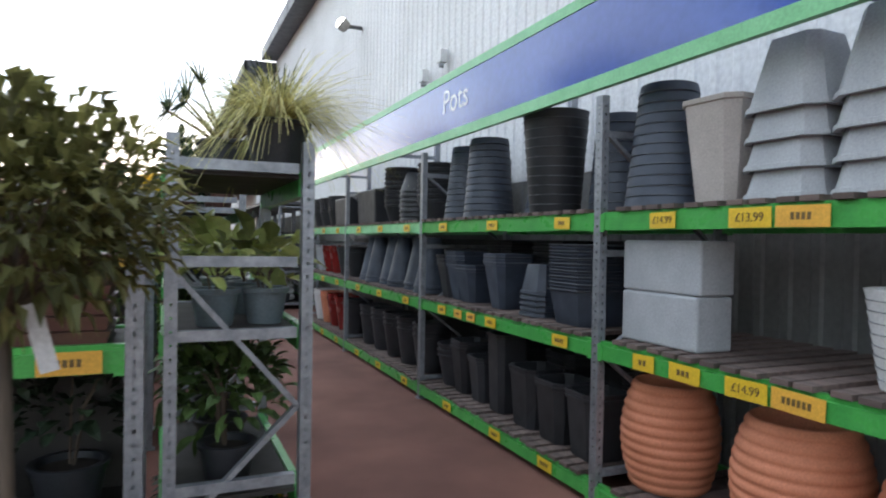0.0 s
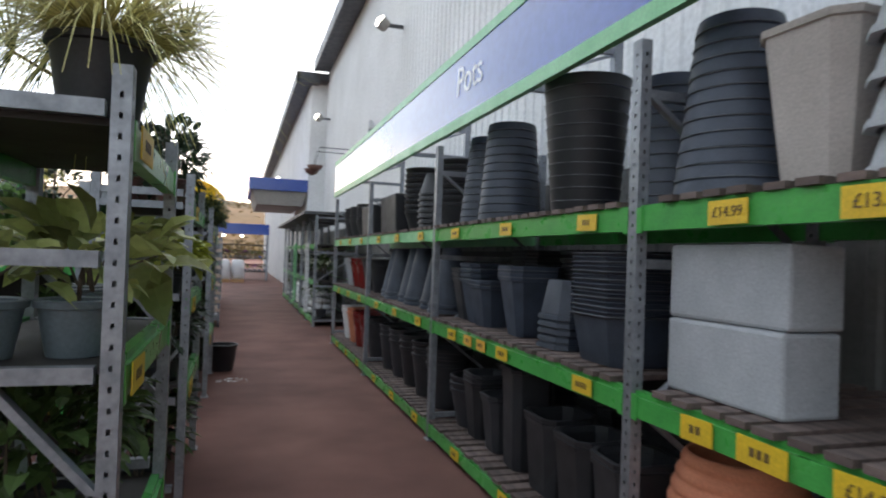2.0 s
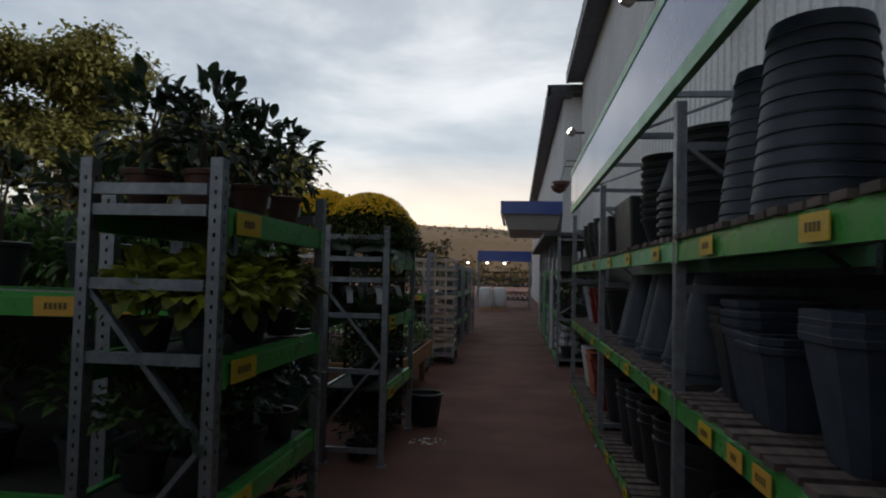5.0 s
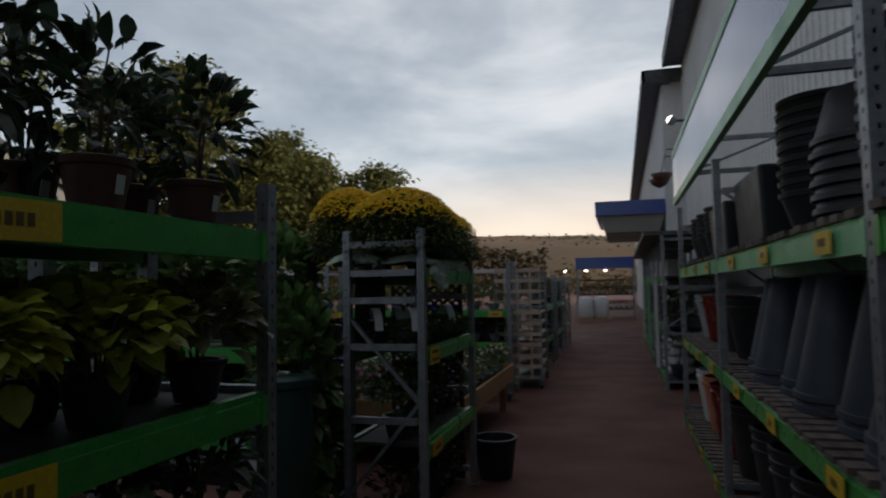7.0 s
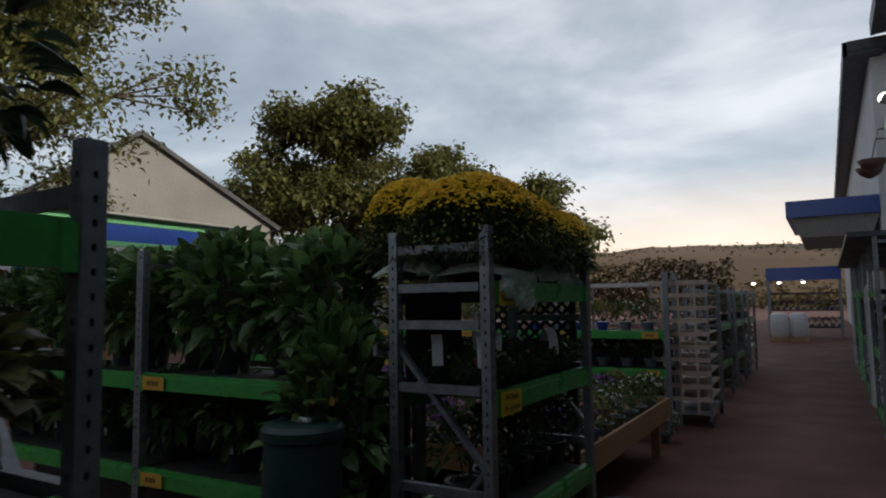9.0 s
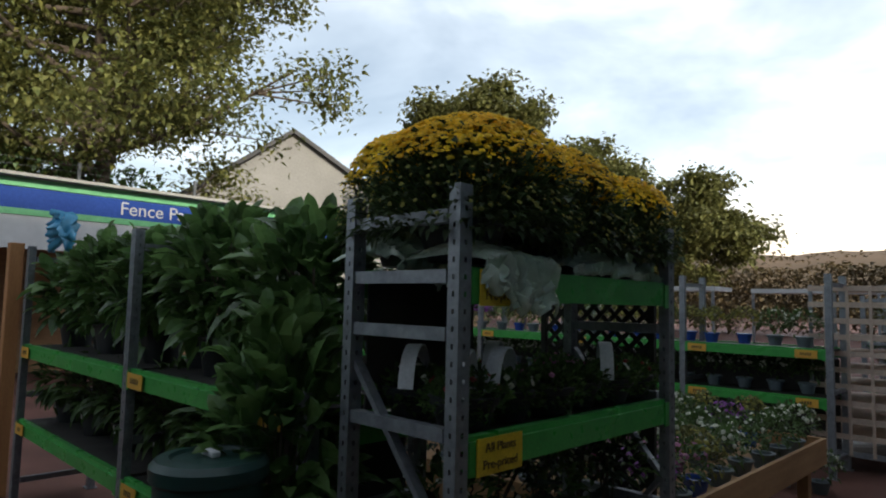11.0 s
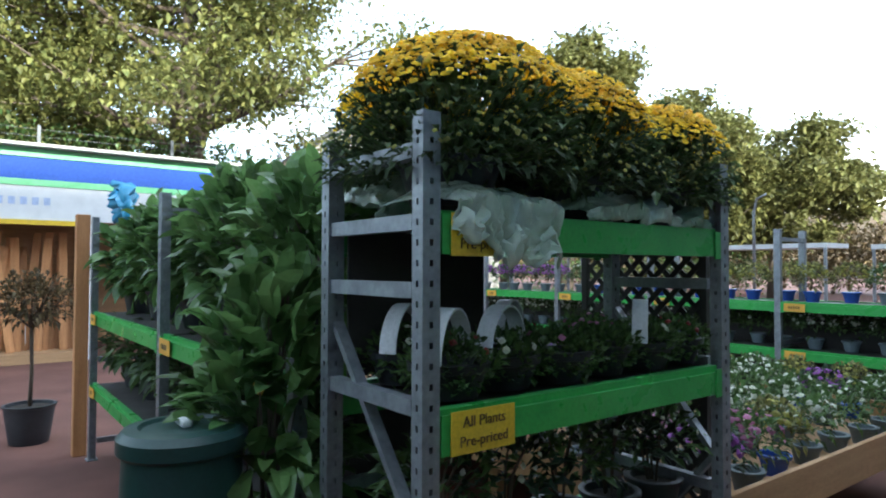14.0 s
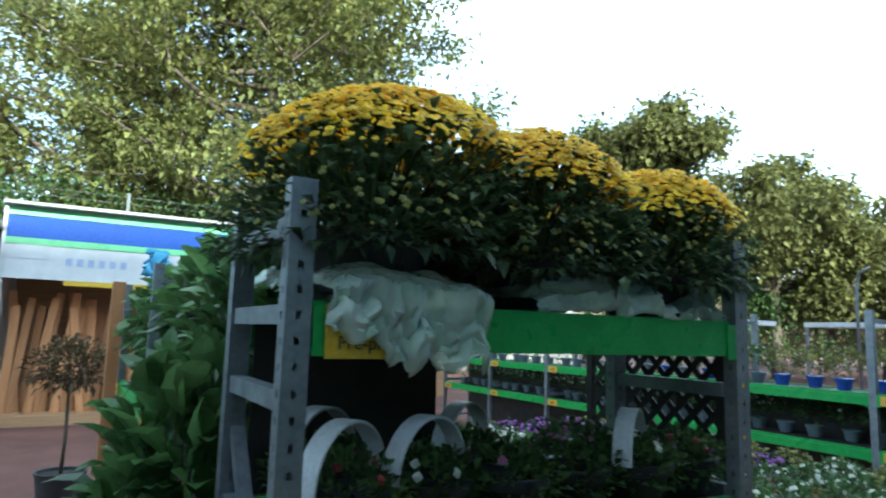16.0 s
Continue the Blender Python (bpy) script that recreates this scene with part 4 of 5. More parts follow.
def basket(x, y, z, turn, hoop=True):
    """A planted trough with a broad white hoop handle."""
    o = base("hoop_planter", pose(x, y, z, 0, 0, turn), "dark planter with pansies and a white hoop handle", "planter", "hoop planters")
    Shape().lathe(pot_profile(0.085, 0.105, 0.10), 20).ob("pot", M_POTBLACK, o, 40)
    s = Shape()
    n = 18
    for k in range(n + 1):
        a = math.pi * k / n
        for rr in (0.135, 0.129):
            for dx in (-0.026, 0.026):
                s.v.append((dx, rr * math.cos(a), 0.10 + rr * 1.05 * math.sin(a)))
    for k in range(n):
        i = 4 * k
        for a, b in ((0, 1), (1, 3), (3, 2), (2, 0)):
            s.f.append((i + a, i + b, i + 4 + b, i + 4 + a))
    if hoop:
        s.ob("handle", M_WHITE, o, 40)
    lf = Shape()
    for k in range(800):
        d = hemi(-1.0)
        L = rnd(0.016, 0.036)
        q = rnd(0.6, 1.05)
        lf.leaf((d.x * 0.14 * q, d.y * 0.13 * q, max(0.012, 0.085 + 0.08 * d.z * q)), d + Vector((rnd(-0.8, 0.8), rnd(-0.8, 0.8), rnd(0, 1.2))), (rnd(-0.6, 0.6), rnd(-0.6, 0.6), 1), L, L * 0.65, 0.2, 0.1)
    lf.ob("leaves", M_MIDLEAF, o)
    fl = Shape()
    for k in range(9):
        d = hemi(0.2)
        bloom(fl, Vector((d.x * 0.13, d.y * 0.13, 0.105 + 0.07 * d.z)), d, 0.013)
    fl.ob("flowers", (M_WFLOWER, M_REDLEAF, M_PINKFLOWER)[random.randrange(3)], o)


for k in range(6):
    basket(0.36 - 0.02 * (k % 2), 7.97 + 0.215 * k, 1.195, rnd(18, 40), k in (0, 1, 4))
    if k % 2 == 0:
        basket(0.10, 8.00 + 0.215 * k, 1.195, rnd(18, 40), k < 4)
for k in range(5):
    bushy("lavender_pot", pose(0.26, 8.0 + 0.26 * k, 0.615), 0.17, 0.30, 0.1, 0.14, M_DARKLEAF if k % 2 else M_MIDLEAF, 150, 0.07, "small leafy plant in a black pot", group="low shelf plants", flower=M_WFLOWER, nf=10, fsize=0.012)
    bushy("ground_shrub", pose(0.25, 8.0 + 0.27 * k, 0), 0.18, 0.30, 0.11, 0.15, M_DARKLEAF, 110, 0.08, "dark shrub in a black pot on the ground", group="ground shrubs by the rack")


def lattice(name, m, w, h, pitch, mat, label, slat=0.02):
    o = base(name, m, label, "trellis")
    Shape().box(0, -0.012, 0, 0.03, 0.012, h).box(w - 0.03, -0.012, 0, w, 0.012, h).box(0.03, -0.012, 0, w - 0.03, 0.012, 0.03).box(0.03, -0.012, h - 0.03, w - 0.03, 0.012, h).ob("frame", mat, o)
    for sgn, y in ((1, -0.004), (-1, 0.004)):
        k = -h
        while k < w + h:
            a, b = k, k + h
            x0, x1 = (a, b) if sgn > 0 else (b, a)
            z0, z1 = 0.0, h
            lo, hi = (x0, x1) if x0 < x1 else (x1, x0)
            pts = []
            for x in (max(0.01, lo), min(w - 0.01, hi)):
                pts.append((x, y, (x - x0) / (x1 - x0) * h))
            if pts[1][0] - pts[0][0] > 0.03:
                Shape().bar(pts[0], pts[1], 0.006, slat).ob("slat", mat, o)
            k += pitch
    return o


lattice("lattice_trellis", pose(0.40, 9.20, 0.02, 0, 0, 180), 0.62, 1.62, 0.075, M_DARKTRELLIS, "dark diamond lattice trellis behind the rack", 0.022)

# bucket by the rack foot
o = base("bucket", pose(0.62, 9.34, 0), "black plastic bucket standing by the rack", "bucket")
Shape().lathe([(0.13, 0), (0.135, 0.02), (0.175, 0.30), (0.185, 0.31), (0.185, 0.33), (0.165, 0.33), (0.13, 0.03), (0.01, 0.03)], 24).ob("body", M_POTBLACK, o, 40)


# ---- rows behind the end racks, facing back along the aisle ----
def row(y, xs, levels, height, depth, label):
    r_ = rack("plant_rack", pose(0, y, 0), xs, depth, height, levels, label, lip=0.10, rungs=(0.15, 0.8, height - 0.1), braces=False, deck="mesh", group="plant racks")
    # Dark panel added in place of the shade among densely packed plants.
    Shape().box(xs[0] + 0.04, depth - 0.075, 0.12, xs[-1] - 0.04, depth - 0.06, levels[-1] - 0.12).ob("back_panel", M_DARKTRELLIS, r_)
    for z in levels:
        for x in xs[:-1]:
            ticket(r_, x + 0.17, z - 0.056, 0.2, 0.08, M_ORANGE)
        ticket(r_, xs[-1] - 0.2, z - 0.056, 0.2, 0.08, M_ORANGE)
    return r_


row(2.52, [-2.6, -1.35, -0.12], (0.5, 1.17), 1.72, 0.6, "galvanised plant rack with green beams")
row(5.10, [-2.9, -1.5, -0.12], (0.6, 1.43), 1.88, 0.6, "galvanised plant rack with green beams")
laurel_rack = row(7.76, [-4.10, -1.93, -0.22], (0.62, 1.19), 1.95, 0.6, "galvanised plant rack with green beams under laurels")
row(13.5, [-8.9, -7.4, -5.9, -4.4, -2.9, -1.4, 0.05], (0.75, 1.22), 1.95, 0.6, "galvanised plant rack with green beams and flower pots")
# the rack's last uprights are cut short so none shows above the shrubs from the camera
low_post = post_mesh(1.25)
for c in list(laurel_rack.children):
    if c.name.startswith("upright") and c.matrix_basis.translation.x > -0.5:
        c.data = low_post
    elif c.name.startswith("rung") and c.data.vertices[0].co.x > -0.5 and c.data.vertices[0].co.z > 1.3:
        bpy.data.objects.remove(c)
random.seed(31)
for k in range(9):
    bushy("laurel", pose(-3.85 + 0.40 * k, 8.08 + 0.1 * (k % 2), 1.18), 0.27, rnd(0.50, 0.66), 0.13, 0.2, M_LAUREL, 430, 0.15, "glossy green cherry laurel in a pot on the rack", "shrub", "laurels", low=-0.8, wide=0.5, up=1.5)
for k in range(6):
    o = bushy("laurel_small", pose(-3.8 + 0.62 * k, 8.06, 0.61), 0.24, 0.36, 0.12, 0.18, M_MIDLEAF, 280, 0.11, "green shrub in a black pot on the low shelf", "shrub", "low laurels", low=-0.8, wide=0.4)
    tag_label(o, 0.05, -0.13, 0.12)
bushy("laurel_tall", pose(-0.34, 7.74, 0.0), 0.25, 1.30, 0.17, 0.26, M_LAUREL, 800, 0.15, "tall glossy cherry laurel in a pot on the ground", "shrub", low=-0.9, wide=0.5, up=1.4)
o = base("timber_post", pose(-4.30, 7.72, 0), "orange-brown square timber post beside the rack", "post")
Shape().box(-0.05, -0.05, 0, 0.05, 0.05, 1.98).ob("post", M_WOOD, o, bevel=0.006)
# blue bag on the far upright
s = Shape()
for j in range(9):
    for i in range(13):
        k = noise.fractal(Vector((i * 0.5, j * 0.5, 9)), 0.8, 2, 3)
        s.v.append((-4.30 + 0.045 * i, 7.95 + 0.10 * k + 0.05 * math.sin(i), 2.06 + 0.17 * j / 8 + 0.04 * k - 0.004 * (i - 6) ** 2))
for j in range(8):
    for i in range(12):
        a = j * 13 + i
        s.f.append((a, a + 1, a + 14, a + 13))
o = tagged(s.ob("blue_bag", M_BLUEBAG, None, 30), "bright blue crumpled bag tied to the upright", "bag")
o.modifiers.new("thickness", "SOLIDIFY").thickness = 0.05


def bin_(x, y):
    o = base("water_butt", pose(x, y, 0), "dark green plastic barrel with a flat lid", "barrel")
    Shape().lathe([(0.15, 0), (0.16, 0.02), (0.175, 0.40), (0.18, 0.65), (0.17, 1.0), (0.165, 1.02)], 32).ob("body", M_BIN, o, 40)
    Shape().lathe([(0.176, 1.0), (0.186, 1.01), (0.186, 1.05), (0.168, 1.07), (0.128, 1.075), (0.118, 1.065), (0.01, 1.07)], 32).ob("lid", M_BIN, o, 40)
    Shape().box(-0.04, -0.015, 1.07, 0.04, 0.015, 1.09).ob("handle", M_WHITE, o, bevel=0.006)


bin_(-0.26, 7.44)

for y, z, leaf_ in ((2.80, 1.165, M_BROWNLEAF), (5.38, 1.445, M_DARKLEAF), (5.38, 0.595, M_MIDLEAF), (2.80, 0.495, M_DARKLEAF)):
    for k in range(5):
        bushy("shelf_shrub", pose(-2.35 + 0.5 * k, y, z), 0.22, 0.42, 0.13, 0.2, leaf_, 120, 0.10, "leafy shrub in a dark pot on the plant rack", "shrub", "shelf shrubs", pot=M_BROWNPOT if leaf_ is M_BROWNLEAF else None)
o = base("pot_carton", pose(-0.62, 2.68, 1.16), "dark red stacked seed trays on the shelf", "tray")
for k in range(6):
    Shape().box(-0.42, -0.1, 0.055 * k, 0.42, 0.35, 0.055 * k + 0.05, 0.015).ob("tray", M_BROWNPOT, o)


# ---- standard tree beside the start ----
def standard_tree(x, y, stem_h, r, label, leaf_, n=900, size=0.10):
    o = base("standard_tree", pose(x, y, 0), label, "tree")
    nursery_pot(o, 0.20, 0.34)
    Shape().tube([(0, 0, 0.3), (0.01, 0.01, stem_h * 0.6), (0, 0, stem_h)], [0.018, 0.016, 0.014], 8).ob("trunk", M_BARK, o, True)
    st, lf = Shape(), Shape()
    for k in range(26):
        d = hemi(-0.3)
        st.tube([(0, 0, stem_h - 0.05), tuple(Vector((0, 0, stem_h + r * 0.5)) + d * r * 0.8)], [0.008, 0.002], 4, False)
    for k in range(n):
        d = hemi(-0.6)
        q = rnd(0.4, 1.05)
        L = size * rnd(0.6, 1.2)
        lf.leaf(Vector((0, 0, stem_h + r * 0.55)) + Vector((d.x * r * q, d.y * r * q, d.z * r * 0.72 * q)), d + Vector((rnd(-0.6, 0.6), rnd(-0.6, 0.6), rnd(-0.2, 0.8))), (0, 0, 1), L, L * 0.42)
    st.ob("limbs", M_BARK, o)
    lf.ob("leaves", leaf_, o)
    tag = Shape().box(-0.02, -0.001, -0.16, 0.02, 0.001, 0).ob("plant_label", M_WHITE, o, at=pose(0.06, -0.05, stem_h - 0.02, 0, -14, 0))
    return o


random.seed(41)
standard_tree(-0.36, 1.72, 1.42, 0.36, "standard bay tree with olive leaves in a black pot", M_OLIVE, 2700, 0.075)


o = base("large_tub", pose(-0.72, 2.18, 0), "large round black plastic tub on the ground", "tub")
Shape().lathe([(0.22, 0), (0.24, 0.03), (0.30, 0.66), (0.32, 0.68), (0.32, 0.74), (0.29, 0.74), (0.23, 0.05), (0.01, 0.05)], 32).ob("body", M_POTBLACK, o, 40)


# ---- flower benches beyond the third rack ----
tr = base("flower_bench", pose(0.30, 9.45, 0), "low pale timber bench edged with boards", "bench")
Shape().box(-4.2, 0, 0.44, -0.03, 2.85, 0.47).ob("top", M_PINE, tr)
Shape().box(-0.03, -0.03, 0.38, 0.0, 2.88, 0.58).ob("edge_board", M_PINE, tr, bevel=0.004)
Shape().box(-4.2, -0.03, 0.38, -0.034, 0.0, 0.58).ob("edge_board", M_PINE, tr, bevel=0.004)
Shape().box(-4.2, 2.85, 0.38, -0.034, 2.88, 0.58).ob("edge_board", M_PINE, tr, bevel=0.004)
for x in (-0.12, -1.5, -2.9, -4.1):
    for y in (0.1, 2.7):
        Shape().box(x - 0.04, y - 0.04, 0, x + 0.04, y + 0.04, 0.44).ob("leg", M_PINE, tr)
random.seed(51)
protos = []
for leaf_, fl, nf, lab in ((M_MIDLEAF, M_WFLOWER, 34, "white daisies in a pot"), (M_MIDLEAF, M_PINKFLOWER, 44, "pink asters in a pot"), (M_DARKLEAF, M_PFLOWER, 60, "purple heather in a pot"), (M_OLIVE, M_PALEFLOWER, 40, "cream flowering plant in a blue pot"), (M_MIDLEAF, M_WFLOWER, 8, "green bedding plant in a pot")):
    protos.append(bushy("bedding_plant", pose(0, 0, -20), 0.17, 0.27, 0.075, 0.11, leaf_, 210, 0.06, lab + " on the bench", "plant", "bedding plants", flower=fl, nf=nf, fsize=0.022, pot=M_BLUE if fl is M_PALEFLOWER else M_GREYPOT))
for p in protos:
    for c in list(p.children):
        if c.name.split(".")[0] in ("stems", "compost"):
            bpy.data.objects.remove(c)
for i in range(11):
    for j in range(8):
        x, y = 0.12 - 0.34 * i, 9.62 + 0.35 * j
        k = 1 if j < 2 else 0 if j < 4 else 2 if i > 3 and j < 7 else 3 if j > 6 else 4
        if rnd(0, 1) < 0.2:
            k = random.randrange(4)
        copy_thing(protos[k], pose(x + rnd(-0.03, 0.03), y + rnd(-0.03, 0.03), 0.47, 0, 0, rnd(0, 360)))
for x in range(28):
    for z, k in ((1.215, 3), (0.745, 0)):
        copy_thing(protos[2 if x < 14 and z > 1 else k if rnd(0, 1) < 0.7 else 4], pose(-8.6 + 0.31 * x, 13.72 + rnd(0, 0.15), z, 0, 0, rnd(0, 360)))
for p in protos:
    p.matrix_basis = pose(0.1 - 0.3 * protos.index(p), 12.9, 0)


# ---- trolley by the aisle ----
def trolley(x, y, turn, label):
    o = base("plant_trolley", pose(x, y, 0, 0, 0, turn), label, "trolley", "plant trolleys")
    for px in (-0.34, 0.34):
        for py in (-0.56, 0.56):
            Shape().box(px - 0.017, py - 0.017, 0.1, px + 0.017, py + 0.017, 1.86).ob("upright", M_GALV, o)
            Shape().tube([(px - 0.02, py, 0.06), (px + 0.02, py, 0.06)], 0.06, 12).ob("wheel", M_POTBLACK, o)
    for k in range(11):
        z = 0.16 + 0.165 * k
        Shape().box(-0.34, -0.56, z, 0.34, 0.56, z + 0.02).box(-0.36, -0.59, z - 0.015, 0.36, -0.578, z + 0.04).ob("shelf", M_TRAY if k else M_GALV, o)
    for px in (-0.2, 0.0, 0.2):
        Shape().box(px - 0.014, -0.605, 0.16, px + 0.014, -0.592, 1.84).ob("slat", M_TRAY, o)
    return o


trolley(0.08, 14.6, 2, "galvanised plant trolley stacked with timber trays")
for k, (x, y) in enumerate(((0.05, 16.2), (-0.1, 18.2), (0.0, 20.5))):
    rr = rack("display_rack", pose(0.3, y, 0, 0, 0, 90), [0.04, 1.36], LD, 1.8, (0.6, 1.2), "galvanised display rack with green beams holding potted plants", lip=0.10, deck="mesh", group="display racks")
    for j in range(4):
        for z in (0.595, 1.195, 0.0):
            bushy("shelf_shrub", pose(0.05, y + 0.2 + 0.33 * j, z), 0.18, 0.36, 0.1, 0.14, (M_OLIVE, M_BROWNLEAF, M_MIDLEAF, M_DARKLEAF)[(j + k) % 4], 60, 0.10, "leafy shrub in a dark pot on the plant rack", "shrub", "shelf shrubs")


# ---- fixtures along the store wall past the pot rack ----
random.seed(61)
for k in range(3):
    y0 = 14.2 + 3.1 * k
    rr = rack("garden_rack", pose(2.25, y0 + 2.9, 0, 0, 0, -90), [0.04, 1.45, 2.86], 0.9, 2.3, (0.16, 0.95, 1.7), "green-beamed rack with trellis and garden sundries", lip=0.1, deck="mesh", group="garden racks")
    Shape().box(-0.05, -0.25, 2.3, 2.95, 0.95, 2.36).ob("canopy_board", M_EAVE, rr)
    for j in range(7):
        y = y0 + 0.25 + 0.4 * j
        c = random.randrange(3)
        if c == 0:
            o = base("compost_sack", pose(2.5, y, 0.16), "white polythene sack of compost", "sack", "compost sacks")
            for q in range(4):
                Shape().lathe([(0.10, 0), (0.19, 0.02), (0.21, 0.07), (0.18, 0.12), (0.08, 0.14)], 14, 0.7).ob("sack", M_WHITE, o, True, pose(rnd(-0.03, 0.03), rnd(-0.02, 0.02), 0.14 * q, 0, 0, rnd(-12, 12)))
        else:
            bushy("climber_pot", pose(2.45, y, 0.16), 0.2, 0.55, 0.11, 0.18, M_MIDLEAF if c == 1 else M_OLIVE, 80, 0.10, "green climber in a pot by the wall", "plant", "climbers")
        bushy("shelf_plant", pose(2.5, y, 0.95), 0.18, 0.36, 0.1, 0.14, M_MIDLEAF if c else M_DARKLEAF, 60, 0.1, "potted plant on the wall rack", "plant", "wall plants", flower=M_WFLOWER, nf=8, fsize=0.03)
    for j in range(1):
        lattice("garden_trellis", pose(2.2, y0 + 1.3 * j + 1.2, 0.2, 0, -6, -90), 0.6, 1.5, 0.2, M_LIME if (j + k) % 2 else M_WHITE, "leaning garden trellis panel", 0.03)
# hanging baskets on brackets
for y in (16.6, 17.3):
    o = base("hanging_basket", pose(2.45, y, 3.62), "brown coir hanging basket on a bracket", "basket", "hanging baskets")
    Shape().lathe([(0.03, -0.16), (0.14, -0.10), (0.2, 0.0), (0.18, 0.0), (0.12, -0.08), (0.01, -0.12)], 18).ob("liner", M_BROWNPOT, o, True)
    Shape().bar((0, 0, 0), (0.1, 0, 0.45), 0.006).bar((0.1, 0, 0.45), (0.98, 0, 0.45), 0.02).bar((0.0, 0.15, 0), (0.1, 0, 0.45), 0.006).ob("chain", M_EAVE, o)
# entrance canopy on the wing
o = base("entrance_canopy", pose(1.0, 22.8, 0.17), "boxy canopy with blue fascia and cream soffit on the store wing", "canopy")
Shape().box(0, 0, 3.37, 1.90, 5.0, 3.77).ob("fascia", M_BLUE, o)
Shape().box(0.12, 0.12, 2.9, 1.90, 4.9, 3.365, 0.15).ob("soffit", M_CREAM, o)
# gantry across the end of the aisle
o = base("sign_gantry", pose(0, 36, 0), "blue sign beam on posts over a far display", "gantry")
Shape().box(-0.47, -0.1, 2.38, 2.27, 0.1, 2.92).ob("beam", M_BLUE, o)
for x in (-0.40, 2.20):
    Shape().box(x - 0.06, -0.06, 0, x + 0.06, 0.06, 2.38).ob("post", M_GALV, o)
for x in (-1.0, 0.0, 0.9):
    Shape().lathe([(0.02, 0), (0.07, 0.02), (0.08, 0.08)], 12).ob("lamp", M_LAMP, o, True, pose(x, 0.3, 2.25))
for z in (0.4, 1.1, 1.8):
    Shape().box(-0.46, 0.2, z, 2.26, 0.9, z + 0.06).ob("shelf", M_DARKTRELLIS, o)
random.seed(63)
for k in range(11):
    for z in (0.46, 1.16):
        copy_thing(protos[random.randrange(5)], pose(-0.38 + 0.25 * k, 36.5, z, 0, 0, rnd(0, 360)))
for k in range(2):
    o = base("bulk_bag", pose(0.1 + 0.66 * k, 33.2 + 0.2 * (k % 2), 0), "white woven bulk bag on a pallet", "bag", "bulk bags")
    Shape().box(-0.3, -0.4, 0, 0.3, 0.4, 0.14).ob("pallet", M_PINE, o)
    Shape().lathe([(0.24, 0.14), (0.31, 0.25), (0.32, 0.7), (0.29, 1.02), (0.2, 1.08), (0.02, 1.05)], 18, 0.6).ob("bag", M_WHITE, o, True)
# yellow bollard
o = base("bollard", pose(-1.6, 33.0, 0), "yellow painted steel bollard by the display", "bollard")
Shape().lathe([(0.09, 0), (0.09, 0.95), (0.07, 1.0), (0.01, 1.02)], 16).ob("post", M_YELLOW, o, 40)

# ---- timber shop and shelters at the back of the yard ----
SX = -10.4
shop = base("timber_shelter", pose(SX, 0, 0), "timber display shelter with blue and white fascia", "shelter")
Shape().box(-0.05, 6.35, 2.95, 0.0, 16.0, 3.30).ob("blue_fascia", M_BLUE, shop)
Shape().box(-0.05, 6.35, 3.304, 0.03, 16.0, 3.44).ob("upper_edging", M_LIME, shop)
Shape().box(-3.0, 6.3, 3.45, 0.25, 16.0, 3.50).ob("roof", M_CREAM, shop)
Shape().box(-0.05, 6.35, 2.30, 0.0, 16.0, 2.84).ob("white_fascia", M_WHITE, shop)
Shape().box(-0.06, 6.35, 2.844, 0.02, 16.0, 2.946).ob("lower_edging", M_LIME, shop)
Shape().box(-3.0, 6.35, 0, -2.9, 16.0, 3.44).ob("back_wall", M_PINE, shop)
Shape().box(-3.0, 6.30, 0, 0.0, 6.36, 3.44).ob("end_wall", M_WHITE, shop)
for y in (8.62, 11.0, 13.5):
    Shape().box(-0.12, y, 0, 0.0, y + 0.12, 2.30).ob("post", M_WHITE, shop)
Shape().box(-0.06, 7.2, 2.22, 0.03, 8.62, 2.296).ob("yellow_lintel", M_YELLOW, shop)
Shape().box(-0.06, 6.5, 2.62, 0.012, 7.0, 2.90).ob("notice", M_WHITE, shop)
for k in range(6):
    Shape().box(0.004, 7.2 + 0.16 * k, 2.54, 0.008, 7.29 + 0.16 * k, 2.66).ob("lettering", M_BLUEFADE, shop)
text("Fence Panels", 0.33, M_WHITE, shop, pose(0.012, 11.4, 3.12, 90, 0, 90))
Shape().box(-2.9, 6.4, 0.0, 0.0, 8.6, 0.16).ob("plinth", M_PINE, shop)
random.seed(71)
plank_me = [Shape().box(-0.02, -0.06, 0, 0.02, 0.06, L).mesh("plank", M_WOOD) for L in (1.75, 1.9, 2.0)]
for k in range(22):
    o = tagged(new("fence_board", plank_me[k % 3]), "orange-brown fence board leaning in the shelter", "board", "fence boards")
    o.matrix_basis = pose(SX - 0.35 - 0.10 * (k % 4), 6.5 + 0.093 * k, 0.16, rnd(-7, 7), -9, rnd(-12, 12))
# shelter beyond, lower
sh2 = base("goods_shelter", pose(SX + 0.3, 0, 0), "open goods shelter with blue fascia and loaded shelves", "shelter")
Shape().box(-0.05, -2.0, 2.62, 0.0, 6.2, 3.05).ob("blue_fascia", M_BLUE, sh2)
Shape().box(-0.05, -2.0, 3.054, 0.02, 6.2, 3.2).ob("upper_edging", M_LIME, sh2)
Shape().box(-0.05, -2.0, 2.50, 0.02, 6.2, 2.616).ob("lower_edging", M_LIME, sh2)
Shape().box(-1.6, -2.0, 3.2, 0.2, 6.2, 3.26).ob("roof", M_CREAM, sh2)
Shape().box(-1.6, -2.0, 0, -1.5, 6.2, 3.19).ob("back_wall", M_DARKTRELLIS, sh2)
for z in (0.3, 1.0, 1.75):
    Shape().box(-1.5, -2.0, z, -0.02, 6.15, z + 0.09).ob("shelf", M_LIME, sh2)
